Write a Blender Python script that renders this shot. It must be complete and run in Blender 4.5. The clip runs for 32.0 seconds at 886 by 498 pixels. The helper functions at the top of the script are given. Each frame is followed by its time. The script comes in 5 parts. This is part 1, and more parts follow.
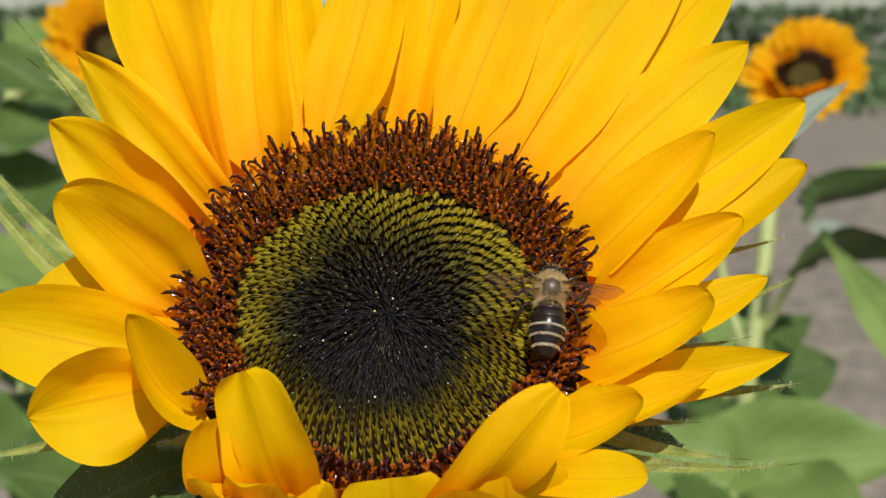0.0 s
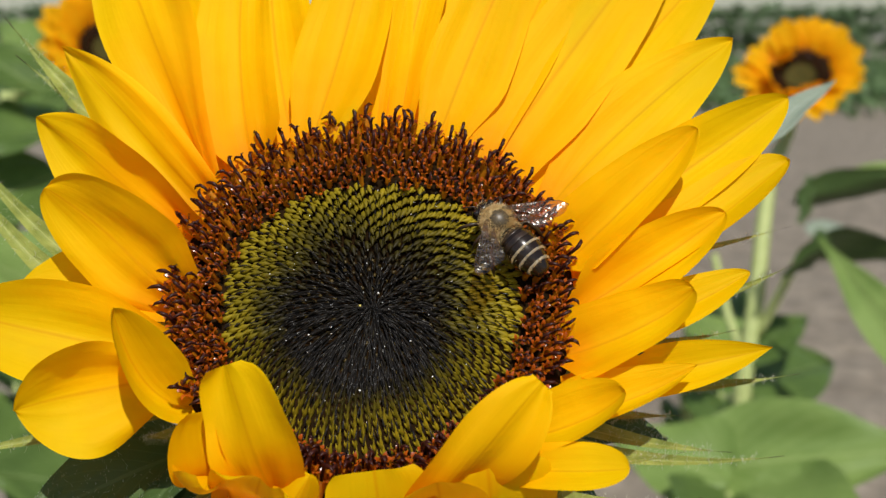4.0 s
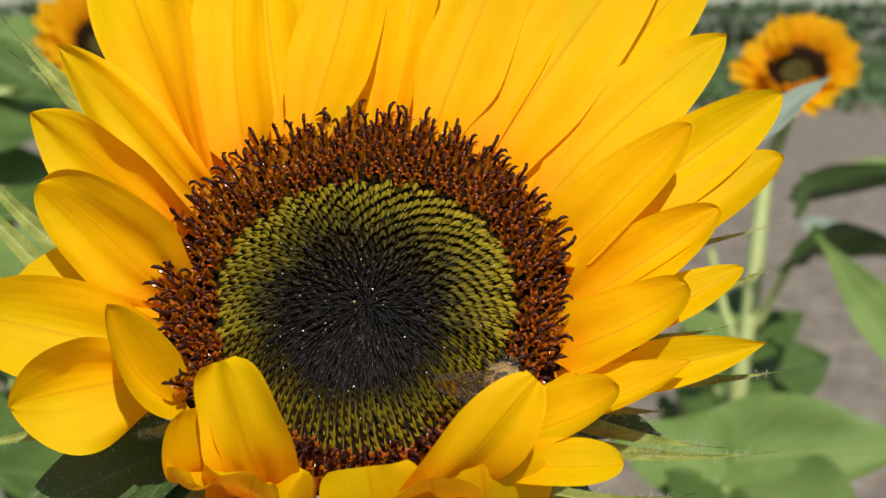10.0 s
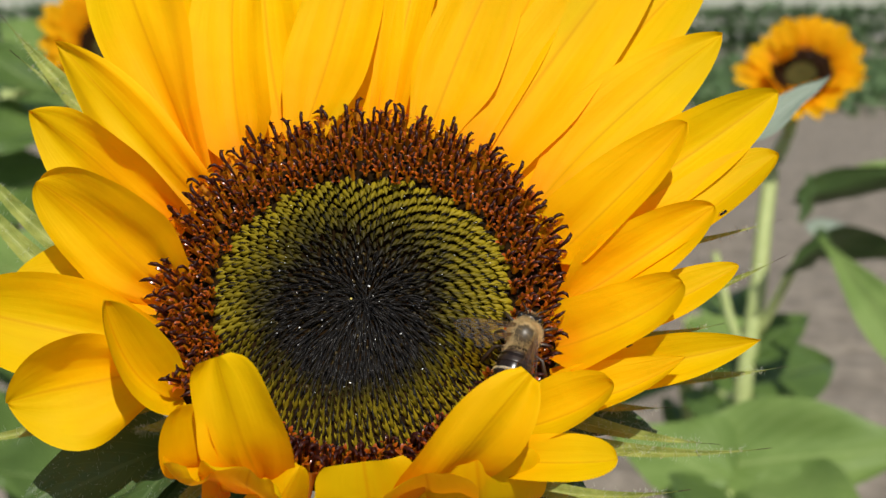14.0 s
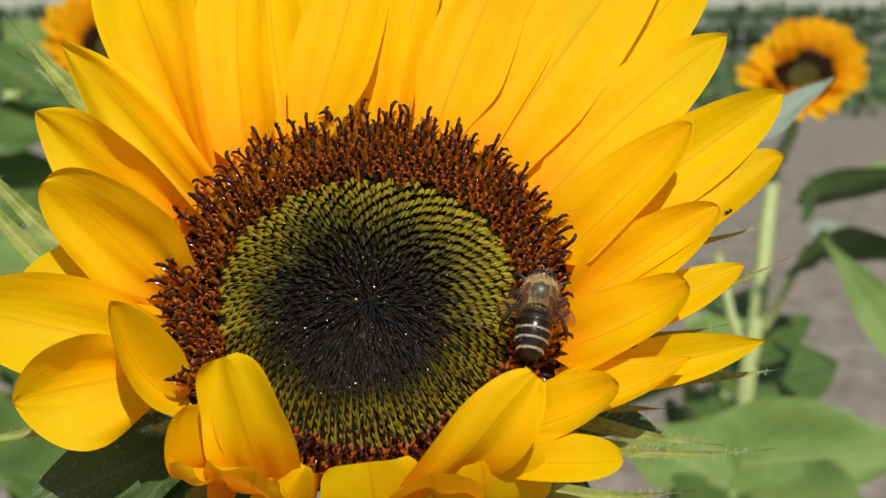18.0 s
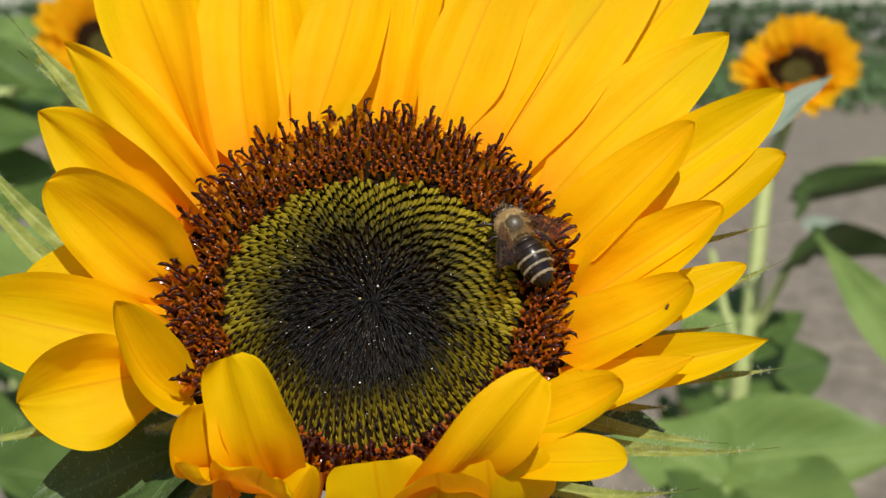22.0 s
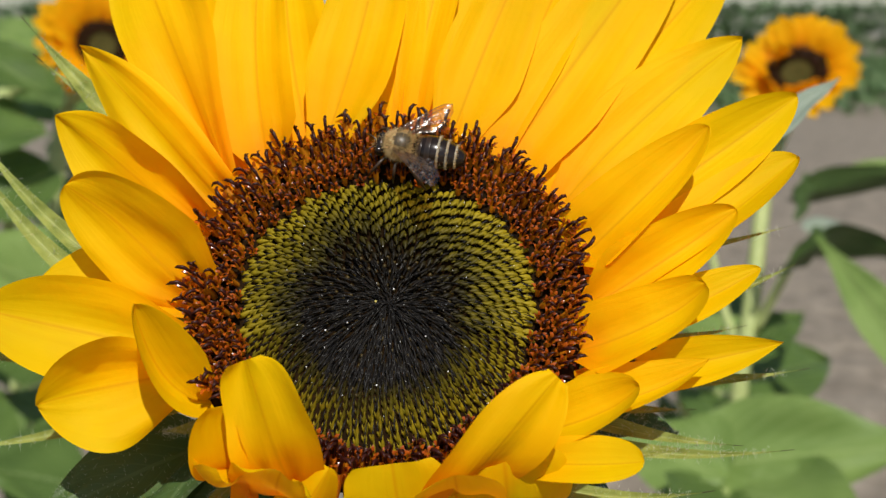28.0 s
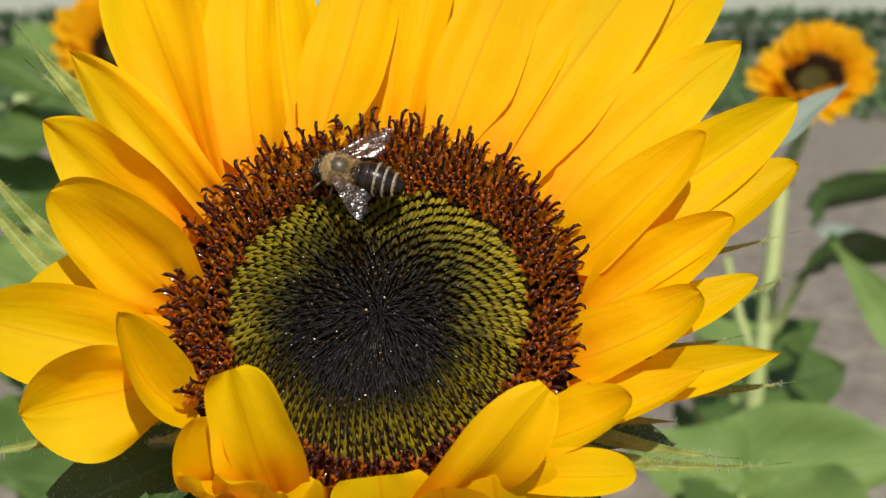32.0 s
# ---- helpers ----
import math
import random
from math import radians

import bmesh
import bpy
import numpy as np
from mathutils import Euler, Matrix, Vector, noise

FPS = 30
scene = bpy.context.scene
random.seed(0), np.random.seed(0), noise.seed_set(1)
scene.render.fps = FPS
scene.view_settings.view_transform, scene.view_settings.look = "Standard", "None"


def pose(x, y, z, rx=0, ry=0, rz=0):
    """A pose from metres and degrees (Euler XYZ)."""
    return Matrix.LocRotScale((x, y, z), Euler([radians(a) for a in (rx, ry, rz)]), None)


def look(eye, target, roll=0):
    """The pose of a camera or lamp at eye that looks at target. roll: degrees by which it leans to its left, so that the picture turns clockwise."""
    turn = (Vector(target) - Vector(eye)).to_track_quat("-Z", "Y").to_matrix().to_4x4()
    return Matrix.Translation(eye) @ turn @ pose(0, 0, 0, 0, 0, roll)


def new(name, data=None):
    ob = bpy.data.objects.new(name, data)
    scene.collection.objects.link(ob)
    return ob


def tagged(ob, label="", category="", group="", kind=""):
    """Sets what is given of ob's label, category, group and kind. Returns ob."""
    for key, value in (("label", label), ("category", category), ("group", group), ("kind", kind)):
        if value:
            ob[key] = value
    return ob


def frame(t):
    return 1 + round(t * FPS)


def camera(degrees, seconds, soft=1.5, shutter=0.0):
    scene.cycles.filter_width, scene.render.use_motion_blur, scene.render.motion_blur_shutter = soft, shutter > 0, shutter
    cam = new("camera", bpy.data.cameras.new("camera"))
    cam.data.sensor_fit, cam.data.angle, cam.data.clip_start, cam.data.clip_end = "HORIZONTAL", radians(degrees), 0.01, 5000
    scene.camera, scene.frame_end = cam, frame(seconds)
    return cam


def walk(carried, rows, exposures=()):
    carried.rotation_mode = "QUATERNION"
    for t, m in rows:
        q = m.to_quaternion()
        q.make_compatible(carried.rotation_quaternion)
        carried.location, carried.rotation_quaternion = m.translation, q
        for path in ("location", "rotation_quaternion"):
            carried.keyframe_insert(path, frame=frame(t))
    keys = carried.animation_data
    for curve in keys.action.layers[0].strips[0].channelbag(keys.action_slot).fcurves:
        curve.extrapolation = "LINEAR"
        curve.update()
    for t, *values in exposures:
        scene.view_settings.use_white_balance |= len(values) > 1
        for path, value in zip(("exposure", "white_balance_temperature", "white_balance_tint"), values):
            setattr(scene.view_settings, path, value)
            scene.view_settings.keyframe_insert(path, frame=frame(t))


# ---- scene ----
from math import cos, sin, pi, sqrt, atan2

# ------------------------------------------------------------------ camera
cam = camera(38, 32.0, soft=1.4)
cam.data.dof.use_dof = True
cam.data.dof.focus_distance = 0.178
cam.data.dof.aperture_fstop = 34.0
walk(cam, [
    (0, pose(0.00000, 0.00000, 1.20000, 80.53, -0.00, -0.09)),
    (0.5, pose(0.00000, 0.00000, 1.20000, 80.49, -0.00, -0.44)),
    (1, pose(0.00000, 0.00000, 1.20000, 80.60, -0.00, 0.18)),
    (1.5, pose(0.00000, 0.00000, 1.20000, 80.53, -0.00, -0.48)),
    (2, pose(0.00000, 0.00000, 1.20000, 80.49, -0.00, -0.09)),
    (2.5, pose(0.00000, 0.00000, 1.20000, 80.57, -0.00, -0.32)),
    (3, pose(0.00000, 0.00000, 1.20000, 80.57, -0.00, -0.17)),
    (3.5, pose(0.00000, 0.00000, 1.20000, 80.57, -0.00, -0.32)),
    (5.5, pose(0.00000, 0.00000, 1.20000, 80.48, -0.00, 0.04)),
    (6, pose(0.00000, 0.00000, 1.20000, 80.50, -0.00, -0.35)),
    (6.5, pose(0.00000, 0.00000, 1.20000, 80.44, -0.00, -0.31)),
    (7, pose(0.00000, 0.00000, 1.20000, 80.62, -0.00, -0.17)),
    (7.5, pose(0.00000, 0.00000, 1.20000, 80.39, -0.00, -0.42)),
    (8, pose(0.00000, 0.00000, 1.20000, 80.58, -0.00, 0.00)),
    (8.5, pose(0.00000, 0.00000, 1.20000, 80.37, -0.00, -0.54)),
    (9, pose(0.00000, 0.00000, 1.20000, 80.50, -0.00, 0.00)),
    (9.5, pose(0.00000, 0.00000, 1.20000, 80.50, -0.00, -0.31)),
    (10, pose(0.00000, 0.00000, 1.20000, 80.37, -0.00, -0.42)),
    (10.5, pose(0.00000, 0.00000, 1.20000, 80.62, -0.00, -0.12)),
    (11, pose(0.00000, 0.00000, 1.20000, 80.41, -0.00, -0.54)),
    (11.5, pose(0.00000, 0.00000, 1.20000, 80.58, -0.00, -0.17)),
    (12, pose(0.00000, 0.00000, 1.20000, 80.46, -0.00, -0.31)),
    (12.5, pose(0.00000, 0.00000, 1.20000, 80.46, -0.00, -0.40)),
    (13, pose(0.00000, 0.00000, 1.20000, 80.50, -0.00, -0.19)),
    (13.5, pose(0.00000, 0.00000, 1.20000, 80.46, -0.00, -0.42)),
    (14, pose(0.00000, 0.00000, 1.20000, 80.50, -0.00, -0.23)),
    (14.5, pose(0.00000, 0.00000, 1.20000, 80.46, -0.00, -0.35)),
    (16.5, pose(0.00000, 0.00000, 1.20000, 80.48, -0.00, -0.19)),
    (17, pose(0.00000, 0.00000, 1.20000, 80.46, -0.00, -0.23)),
    (17.5, pose(0.00000, 0.00000, 1.20000, 80.43, -0.00, -0.39)),
    (18, pose(0.00000, 0.00000, 1.20000, 80.54, -0.00, -0.12)),
    (18.5, pose(0.00000, 0.00000, 1.20000, 80.43, -0.00, -0.46)),
    (19, pose(0.00000, 0.00000, 1.20000, 80.54, -0.00, -0.19)),
    (19.5, pose(0.00000, 0.00000, 1.20000, 80.46, -0.00, -0.50)),
    (20, pose(0.00000, 0.00000, 1.20000, 80.54, -0.00, -0.04)),
    (20.5, pose(0.00000, 0.00000, 1.20000, 80.38, -0.00, -0.56)),
    (21, pose(0.00000, 0.00000, 1.20000, 80.46, -0.00, -0.17)),
    (21.5, pose(0.00000, 0.00000, 1.20000, 80.54, -0.00, -0.19)),
    (22, pose(0.00000, 0.00000, 1.20000, 80.38, -0.00, -0.40)),
    (22.5, pose(0.00000, 0.00000, 1.20000, 80.58, -0.00, -0.08)),
    (23, pose(0.00000, 0.00000, 1.20000, 80.43, -0.00, -0.39)),
    (23.5, pose(0.00000, 0.00000, 1.20000, 80.56, -0.00, -0.31)),
    (24, pose(0.00000, 0.00000, 1.20000, 80.48, -0.00, -0.13)),
    (24.5, pose(0.00000, 0.00000, 1.20000, 80.50, -0.00, -0.37)),
    (25, pose(0.00000, 0.00000, 1.20000, 80.52, -0.00, 0.10)),
    (25.5, pose(0.00000, 0.00000, 1.20000, 80.43, -0.00, -0.35)),
    (27.5, pose(0.00000, 0.00000, 1.20000, 80.43, -0.00, -0.06)),
    (28, pose(0.00000, 0.00000, 1.20000, 80.43, -0.00, -0.40)),
    (28.5, pose(0.00000, 0.00000, 1.20000, 80.54, -0.00, 0.25)),
    (29, pose(0.00000, 0.00000, 1.20000, 80.33, -0.00, -0.64)),
    (29.5, pose(0.00000, 0.00000, 1.20000, 80.54, -0.00, 0.12)),
    (30, pose(0.00000, 0.00000, 1.20000, 80.46, -0.00, -0.42)),
    (30.5, pose(0.00000, 0.00000, 1.20000, 80.52, -0.00, -0.21)),
    (31, pose(0.00000, 0.00000, 1.20000, 80.62, -0.00, 0.02)),
    (31.5, pose(0.00000, 0.00000, 1.20000, 80.43, -0.00, -0.50)),
    (32, pose(0.00000, 0.00000, 1.20000, 80.69, -0.00, 0.27)),
], exposures=[(0, -0.1), (32, -0.1)])

# ------------------------------------------------------------------ light
SUN_FROM = Vector((0.14, -0.80, 1.0)).normalized()
world = bpy.data.worlds.new("sky")
scene.world = world
world.use_nodes = True
wn = world.node_tree
sky = wn.nodes.new("ShaderNodeTexSky")
sky.sky_type = "NISHITA"
sky.sun_disc = False
sky.sun_elevation = math.asin(SUN_FROM.z)
sky.sun_rotation = atan2(SUN_FROM.x, SUN_FROM.y)
wn.links.new(sky.outputs[0], wn.nodes["Background"].inputs[0])
wn.nodes["Background"].inputs[1].default_value = 0.10
sun_data = bpy.data.lights.new("sun", "SUN")
sun_data.energy, sun_data.angle, sun_data.color = 4.85, radians(0.55), (1.0, 0.955, 0.88)
sun = new("sun", sun_data)
sun.matrix_world = look(SUN_FROM * 10, (0, 0, 0))


# ------------------------------------------------------------------ materials
def ramp_node(nt, fac, stops):
    r = nt.nodes.new("ShaderNodeValToRGB")
    while len(r.color_ramp.elements) < len(stops):
        r.color_ramp.elements.new(0.5)
    for e, (p, c) in zip(r.color_ramp.elements, stops):
        e.position, e.color = p, (*c, 1)
    nt.links.new(fac, r.inputs[0])
    return r.outputs[0]


def noise_node(nt, vec, scale, detail=4, rough=0.55):
    n = nt.nodes.new("ShaderNodeTexNoise")
    n.inputs["Scale"].default_value, n.inputs["Detail"].default_value = scale, detail
    n.inputs["Roughness"].default_value = rough
    nt.links.new(vec, n.inputs["Vector"])
    return n.outputs["Fac"]


def mix_colour(nt, fac, a, b, mode="MIX"):
    m = nt.nodes.new("ShaderNodeMix")
    m.data_type, m.blend_type = "RGBA", mode
    for socket, v in ((m.inputs[0], fac), (m.inputs[6], a), (m.inputs[7], b)):
        if isinstance(v, (int, float)):
            socket.default_value = v
        elif isinstance(v, tuple):
            socket.default_value = (*v, 1)
        else:
            nt.links.new(v, socket)
    return m.outputs[2]


def arith(nt, op, a, b=0.0):
    m = nt.nodes.new("ShaderNodeMath")
    m.operation = op
    for socket, v in zip(m.inputs, (a, b)):
        if isinstance(v, (int, float)):
            socket.default_value = v
        else:
            nt.links.new(v, socket)
    return m.outputs[0]


def start_material(name):
    m = bpy.data.materials.new(name)
    m.use_nodes = True
    nt = m.node_tree
    return m, nt, nt.nodes["Principled BSDF"], nt.nodes["Material Output"]


def add_translucence(nt, bsdf, out, colour, amount):
    tr = nt.nodes.new("ShaderNodeBsdfTranslucent")
    mx = nt.nodes.new("ShaderNodeMixShader")
    mx.inputs[0].default_value = amount
    if isinstance(colour, tuple):
        tr.inputs[0].default_value = (*colour, 1)
    else:
        nt.links.new(colour, tr.inputs[0])
    nt.links.new(bsdf.outputs[0], mx.inputs[1])
    nt.links.new(tr.outputs[0], mx.inputs[2])
    nt.links.new(mx.outputs[0], out.inputs[0])


def bump(nt, bsdf, height, strength, distance):
    b = nt.nodes.new("ShaderNodeBump")
    b.inputs["Strength"].default_value, b.inputs["Distance"].default_value = strength, distance
    nt.links.new(height, b.inputs["Height"])
    nt.links.new(b.outputs[0], bsdf.inputs["Normal"])


def plain(name, dark, light, scale, rough=0.6, bumpy=0.0, distance=0.0001, translucent=0.0, spec=0.5, vary=0.0, detail=4, metal=0.0):
    """A surface whose colour wanders between two tones at two sizes of grain."""
    m, nt, bsdf, out = start_material(name)
    tc = nt.nodes.new("ShaderNodeTexCoord")
    a = noise_node(nt, tc.outputs["Object"], scale, detail)
    b = noise_node(nt, tc.outputs["Object"], scale * 6.3, 3)
    f = arith(nt, "ADD", arith(nt, "MULTIPLY", a, 0.65), arith(nt, "MULTIPLY", b, 0.35))
    if vary:
        info = nt.nodes.new("ShaderNodeObjectInfo")
        f = arith(nt, "ADD", f, arith(nt, "MULTIPLY", arith(nt, "SUBTRACT", info.outputs["Random"], 0.5), vary))
    col = ramp_node(nt, f, [(0.3, dark), (0.7, light)])
    nt.links.new(col, bsdf.inputs["Base Color"])
    bsdf.inputs["Roughness"].default_value = rough
    bsdf.inputs["Specular IOR Level"].default_value = spec
    bsdf.inputs["Metallic"].default_value = metal
    if bumpy:
        bump(nt, bsdf, f, bumpy, distance)
    if translucent:
        add_translucence(nt, bsdf, out, col, translucent)
    return m


def island(name, dark, light, rough=0.5, spec=0.5, spread=(0.1, 0.9), translucent=0.0):
    """For joined pieces: each piece has a tone of its own."""
    m, nt, bsdf, out = start_material(name)
    g = nt.nodes.new("ShaderNodeNewGeometry")
    tc = nt.nodes.new("ShaderNodeTexCoord")
    n = noise_node(nt, tc.outputs["Object"], 260, 3)
    f = arith(nt, "ADD", arith(nt, "MULTIPLY", g.outputs["Random Per Island"], 0.6), arith(nt, "MULTIPLY", n, 0.4))
    col = ramp_node(nt, f, [(spread[0], dark), (spread[1], light)])
    nt.links.new(col, bsdf.inputs["Base Color"])
    bsdf.inputs["Roughness"].default_value = rough
    bsdf.inputs["Specular IOR Level"].default_value = spec
    if translucent:
        add_translucence(nt, bsdf, out, col, translucent)
    return m


def petal_material(name, base, middle, tip, translucent=0.46, veins=1.0):
    """Along the blade from the base to the tip, with fine lengthwise veins."""
    m, nt, bsdf, out = start_material(name)
    uv = nt.nodes.new("ShaderNodeUVMap")
    uv.uv_map = "blade"
    sep = nt.nodes.new("ShaderNodeSeparateXYZ")
    nt.links.new(uv.outputs[0], sep.inputs[0])
    tc = nt.nodes.new("ShaderNodeTexCoord")
    info = nt.nodes.new("ShaderNodeObjectInfo")
    cloud = noise_node(nt, tc.outputs["Object"], 65, 3)
    along = arith(nt, "ADD", sep.outputs[0], arith(nt, "MULTIPLY", arith(nt, "SUBTRACT", cloud, 0.5), 0.65))
    along = arith(nt, "ADD", along, arith(nt, "MULTIPLY", arith(nt, "SUBTRACT", info.outputs["Random"], 0.5), 0.22))
    col = ramp_node(nt, along, [(0.0, base), (0.22, middle), (0.55, tip), (0.97, tuple(c * 0.86 for c in tip))])
    st = nt.nodes.new("ShaderNodeMapping")
    st.inputs["Scale"].default_value = (0.7, 5.0, 1.0)
    nt.links.new(uv.outputs[0], st.inputs["Vector"])
    fibre = noise_node(nt, st.outputs[0], 2.4, 4, 0.5)
    speck = noise_node(nt, tc.outputs["Object"], 1400, 2)
    col = mix_colour(nt, arith(nt, "MAXIMUM", arith(nt, "MULTIPLY", arith(nt, "SUBTRACT", 0.52, fibre), 0.75 * veins), 0.0), col, tuple(c * f for c, f in zip(middle, (0.86, 0.68, 0.8))))
    off = arith(nt, "ABSOLUTE", arith(nt, "SUBTRACT", sep.outputs[1], arith(nt, "ADD", 0.49, arith(nt, "MULTIPLY", fibre, 0.02))))
    rib = arith(nt, "MAXIMUM", arith(nt, "SUBTRACT", 1.0, arith(nt, "MULTIPLY", off, 36.0)), 0.0)
    col = mix_colour(nt, arith(nt, "MULTIPLY", rib, 0.55), col, tuple(c * f for c, f in zip(middle, (0.78, 0.60, 0.8))))
    nt.links.new(col, bsdf.inputs["Base Color"])
    bsdf.inputs["Roughness"].default_value = 0.6
    bsdf.inputs["Specular IOR Level"].default_value = 0.10
    swell = noise_node(nt, tc.outputs["Object"], 240, 2)
    h = arith(nt, "ADD", arith(nt, "MULTIPLY", fibre, 0.8), arith(nt, "ADD", arith(nt, "MULTIPLY", speck, 0.15), arith(nt, "MULTIPLY", swell, 0.9)))
    bump(nt, bsdf, h, 0.18 * veins, 0.0012)
    warm = mix_colour(nt, 1.0, col, (1.0, 0.70, 1.0), "MULTIPLY")
    add_translucence(nt, bsdf, out, warm, translucent)
    return m


def leaf_material(name, dark, light, rib, scale=30.0, translucent=0.3, rough=0.5):
    m, nt, bsdf, out = start_material(name)
    uv = nt.nodes.new("ShaderNodeUVMap")
    uv.uv_map = "blade"
    sep = nt.nodes.new("ShaderNodeSeparateXYZ")
    nt.links.new(uv.outputs[0], sep.inputs[0])
    tc = nt.nodes.new("ShaderNodeTexCoord")
    n = noise_node(nt, tc.outputs["Object"], scale, 5)
    col = ramp_node(nt, n, [(0.3, dark), (0.7, light)])
    across = arith(nt, "ABSOLUTE", arith(nt, "SUBTRACT", sep.outputs[1], 0.5))
    slant = arith(nt, "SUBTRACT", arith(nt, "MULTIPLY", sep.outputs[0], 9.0), arith(nt, "MULTIPLY", across, 9.0))
    wave = arith(nt, "ABSOLUTE", arith(nt, "SUBTRACT", arith(nt, "FRACT", slant), 0.5))
    side = arith(nt, "LESS_THAN", wave, 0.05)
    mid = arith(nt, "LESS_THAN", across, 0.018)
    vein = arith(nt, "MAXIMUM", mid, arith(nt, "MULTIPLY", side, 0.7))
    col = mix_colour(nt, arith(nt, "MULTIPLY", vein, 0.65), col, rib)
    nt.links.new(col, bsdf.inputs["Base Color"])
    bsdf.inputs["Roughness"].default_value = rough
    bsdf.inputs["Specular IOR Level"].default_value = 0.28
    bump(nt, bsdf, arith(nt, "SUBTRACT", arith(nt, "MULTIPLY", n, 0.6), arith(nt, "MULTIPLY", vein, 0.5)), 0.5, 0.002)
    add_translucence(nt, bsdf, out, col, translucent)
    return m


PETAL = petal_material("petal", (0.93, 0.37, 0.0), (0.95, 0.525, 0.0), (0.95, 0.615, 0.0))
PETAL_FAR = petal_material("petal_far", (0.68, 0.19, 0.002), (0.88, 0.40, 0.002), (0.92, 0.52, 0.004))


def bud_material():
    """Ripening buds: blackish in the middle of the disc, olive further out."""
    m, nt, bsdf, out = start_material("bud")
    tc = nt.nodes.new("ShaderNodeTexCoord")
    ln = nt.nodes.new("ShaderNodeVectorMath")
    ln.operation = "LENGTH"
    shift = nt.nodes.new("ShaderNodeVectorMath")
    shift.inputs[1].default_value = (0.0013, 0.0022, 0.0)
    flat = nt.nodes.new("ShaderNodeVectorMath")
    flat.operation = "MULTIPLY"
    flat.inputs[1].default_value = (1.0, 1.0, 0.0)
    nt.links.new(tc.outputs["Object"], shift.inputs[0])
    nt.links.new(shift.outputs[0], flat.inputs[0])
    nt.links.new(flat.outputs[0], ln.inputs[0])
    g = nt.nodes.new("ShaderNodeNewGeometry")
    patch = noise_node(nt, tc.outputs["Object"], 130, 2)
    r = arith(nt, "ADD", arith(nt, "MULTIPLY", ln.outputs["Value"], 1000 / 24.0), arith(nt, "MULTIPLY", arith(nt, "SUBTRACT", patch, 0.5), 0.22))
    r = arith(nt, "ADD", r, arith(nt, "MULTIPLY", arith(nt, "SUBTRACT", g.outputs["Random Per Island"], 0.5), 0.10))
    col = ramp_node(nt, r, [(0.43, (0.006, 0.005, 0.004)), (0.55, (0.040, 0.033, 0.004)), (0.69, (0.175, 0.134, 0.006)), (0.88, (0.33, 0.243, 0.010))])
    fine = noise_node(nt, tc.outputs["Object"], 1100, 3)
    col = mix_colour(nt, arith(nt, "MULTIPLY", arith(nt, "SUBTRACT", 0.75, fine), 0.9), col, (0.03, 0.022, 0.004))
    nt.links.new(col, bsdf.inputs["Base Color"])
    bsdf.inputs["Roughness"].default_value, bsdf.inputs["Specular IOR Level"].default_value = 0.5, 0.12
    return m


BUD = bud_material()
KNOB = island("closed_bud", (0.014, 0.010, 0.004), (0.07, 0.046, 0.008), 0.45, 0.3)
SPIKE = island("spike", (0.004, 0.0034, 0.003), (0.019, 0.016, 0.013), 0.34, 0.32)
DISC_BASE = plain("disc_base", (0.008, 0.005, 0.002), (0.022, 0.011, 0.004), 900, 0.9, 0.4, spec=0.02)
TUBE = island("floret_tube", (0.26, 0.06, 0.004), (0.92, 0.36, 0.014), 0.2, 0.7, translucent=0.25)
LOBE = island("floret_lobe", (0.07, 0.008, 0.002), (0.46, 0.096, 0.006), 0.25, 0.5)
CORE = plain("disc_core", (0.028, 0.024, 0.006), (0.075, 0.062, 0.012), 300, 0.8, spec=0.1)
STIGMA = island("stigma", (0.010, 0.003, 0.0025), (0.05, 0.010, 0.006), 0.4, 0.2)
BRACT = leaf_material("bract", (0.15, 0.19, 0.032), (0.32, 0.36, 0.085), (0.46, 0.49, 0.17), 300, 0.15)
BRACT_TIP = plain("bract_tip", (0.05, 0.03, 0.025), (0.10, 0.06, 0.035), 900, 0.7)
HAIR = plain("plant_hair", (0.55, 0.60, 0.45), (0.75, 0.78, 0.66), 500, 0.5, translucent=0.4)
LEAF = leaf_material("leaf", (0.062, 0.112, 0.022), (0.11, 0.18, 0.040), (0.21, 0.29, 0.10), 26)
# darker green with the shade of undersides and low leaves put into it
LEAF_DARK = leaf_material("leaf_shaded", (0.040, 0.075, 0.018), (0.065, 0.11, 0.028), (0.09, 0.14, 0.05), 26, 0.06)
LEAF_GREY = leaf_material("leaf_downy", (0.20, 0.25, 0.18), (0.29, 0.34, 0.26), (0.42, 0.46, 0.38), 60, 0.15)
LEAF_PALE = leaf_material("leaf_pale", (0.14, 0.225, 0.050), (0.215, 0.31, 0.082), (0.30, 0.39, 0.135), 26)
STEM = plain("stem", (0.28, 0.34, 0.10), (0.42, 0.47, 0.19), 120, 0.6, 0.3, 0.0004)
DEW = plain("nectar_drop", (0.75, 0.75, 0.72), (0.9, 0.9, 0.88), 400, 0.06, spec=1.0)
POLLEN = plain("pollen", (0.42, 0.32, 0.06), (0.6, 0.5, 0.14), 900, 0.7)
SHELL = plain("bee_shell", (0.006, 0.004, 0.003), (0.020, 0.012, 0.007), 700, 0.2, 0.1, 0.00003, spec=0.35)
BAND = plain("bee_band", (0.10, 0.085, 0.06), (0.46, 0.41, 0.31), 1300, 0.8, 0.5, 0.00005)
FUR_SKIN = plain("bee_skin", (0.20, 0.13, 0.05), (0.40, 0.29, 0.13), 900, 0.7)
FUR = island("bee_fur", (0.62, 0.46, 0.20), (0.95, 0.80, 0.48), 0.6, 0.3, translucent=0.45)
EYE = plain("bee_eye", (0.004, 0.003, 0.003), (0.012, 0.008, 0.006), 1500, 0.15)
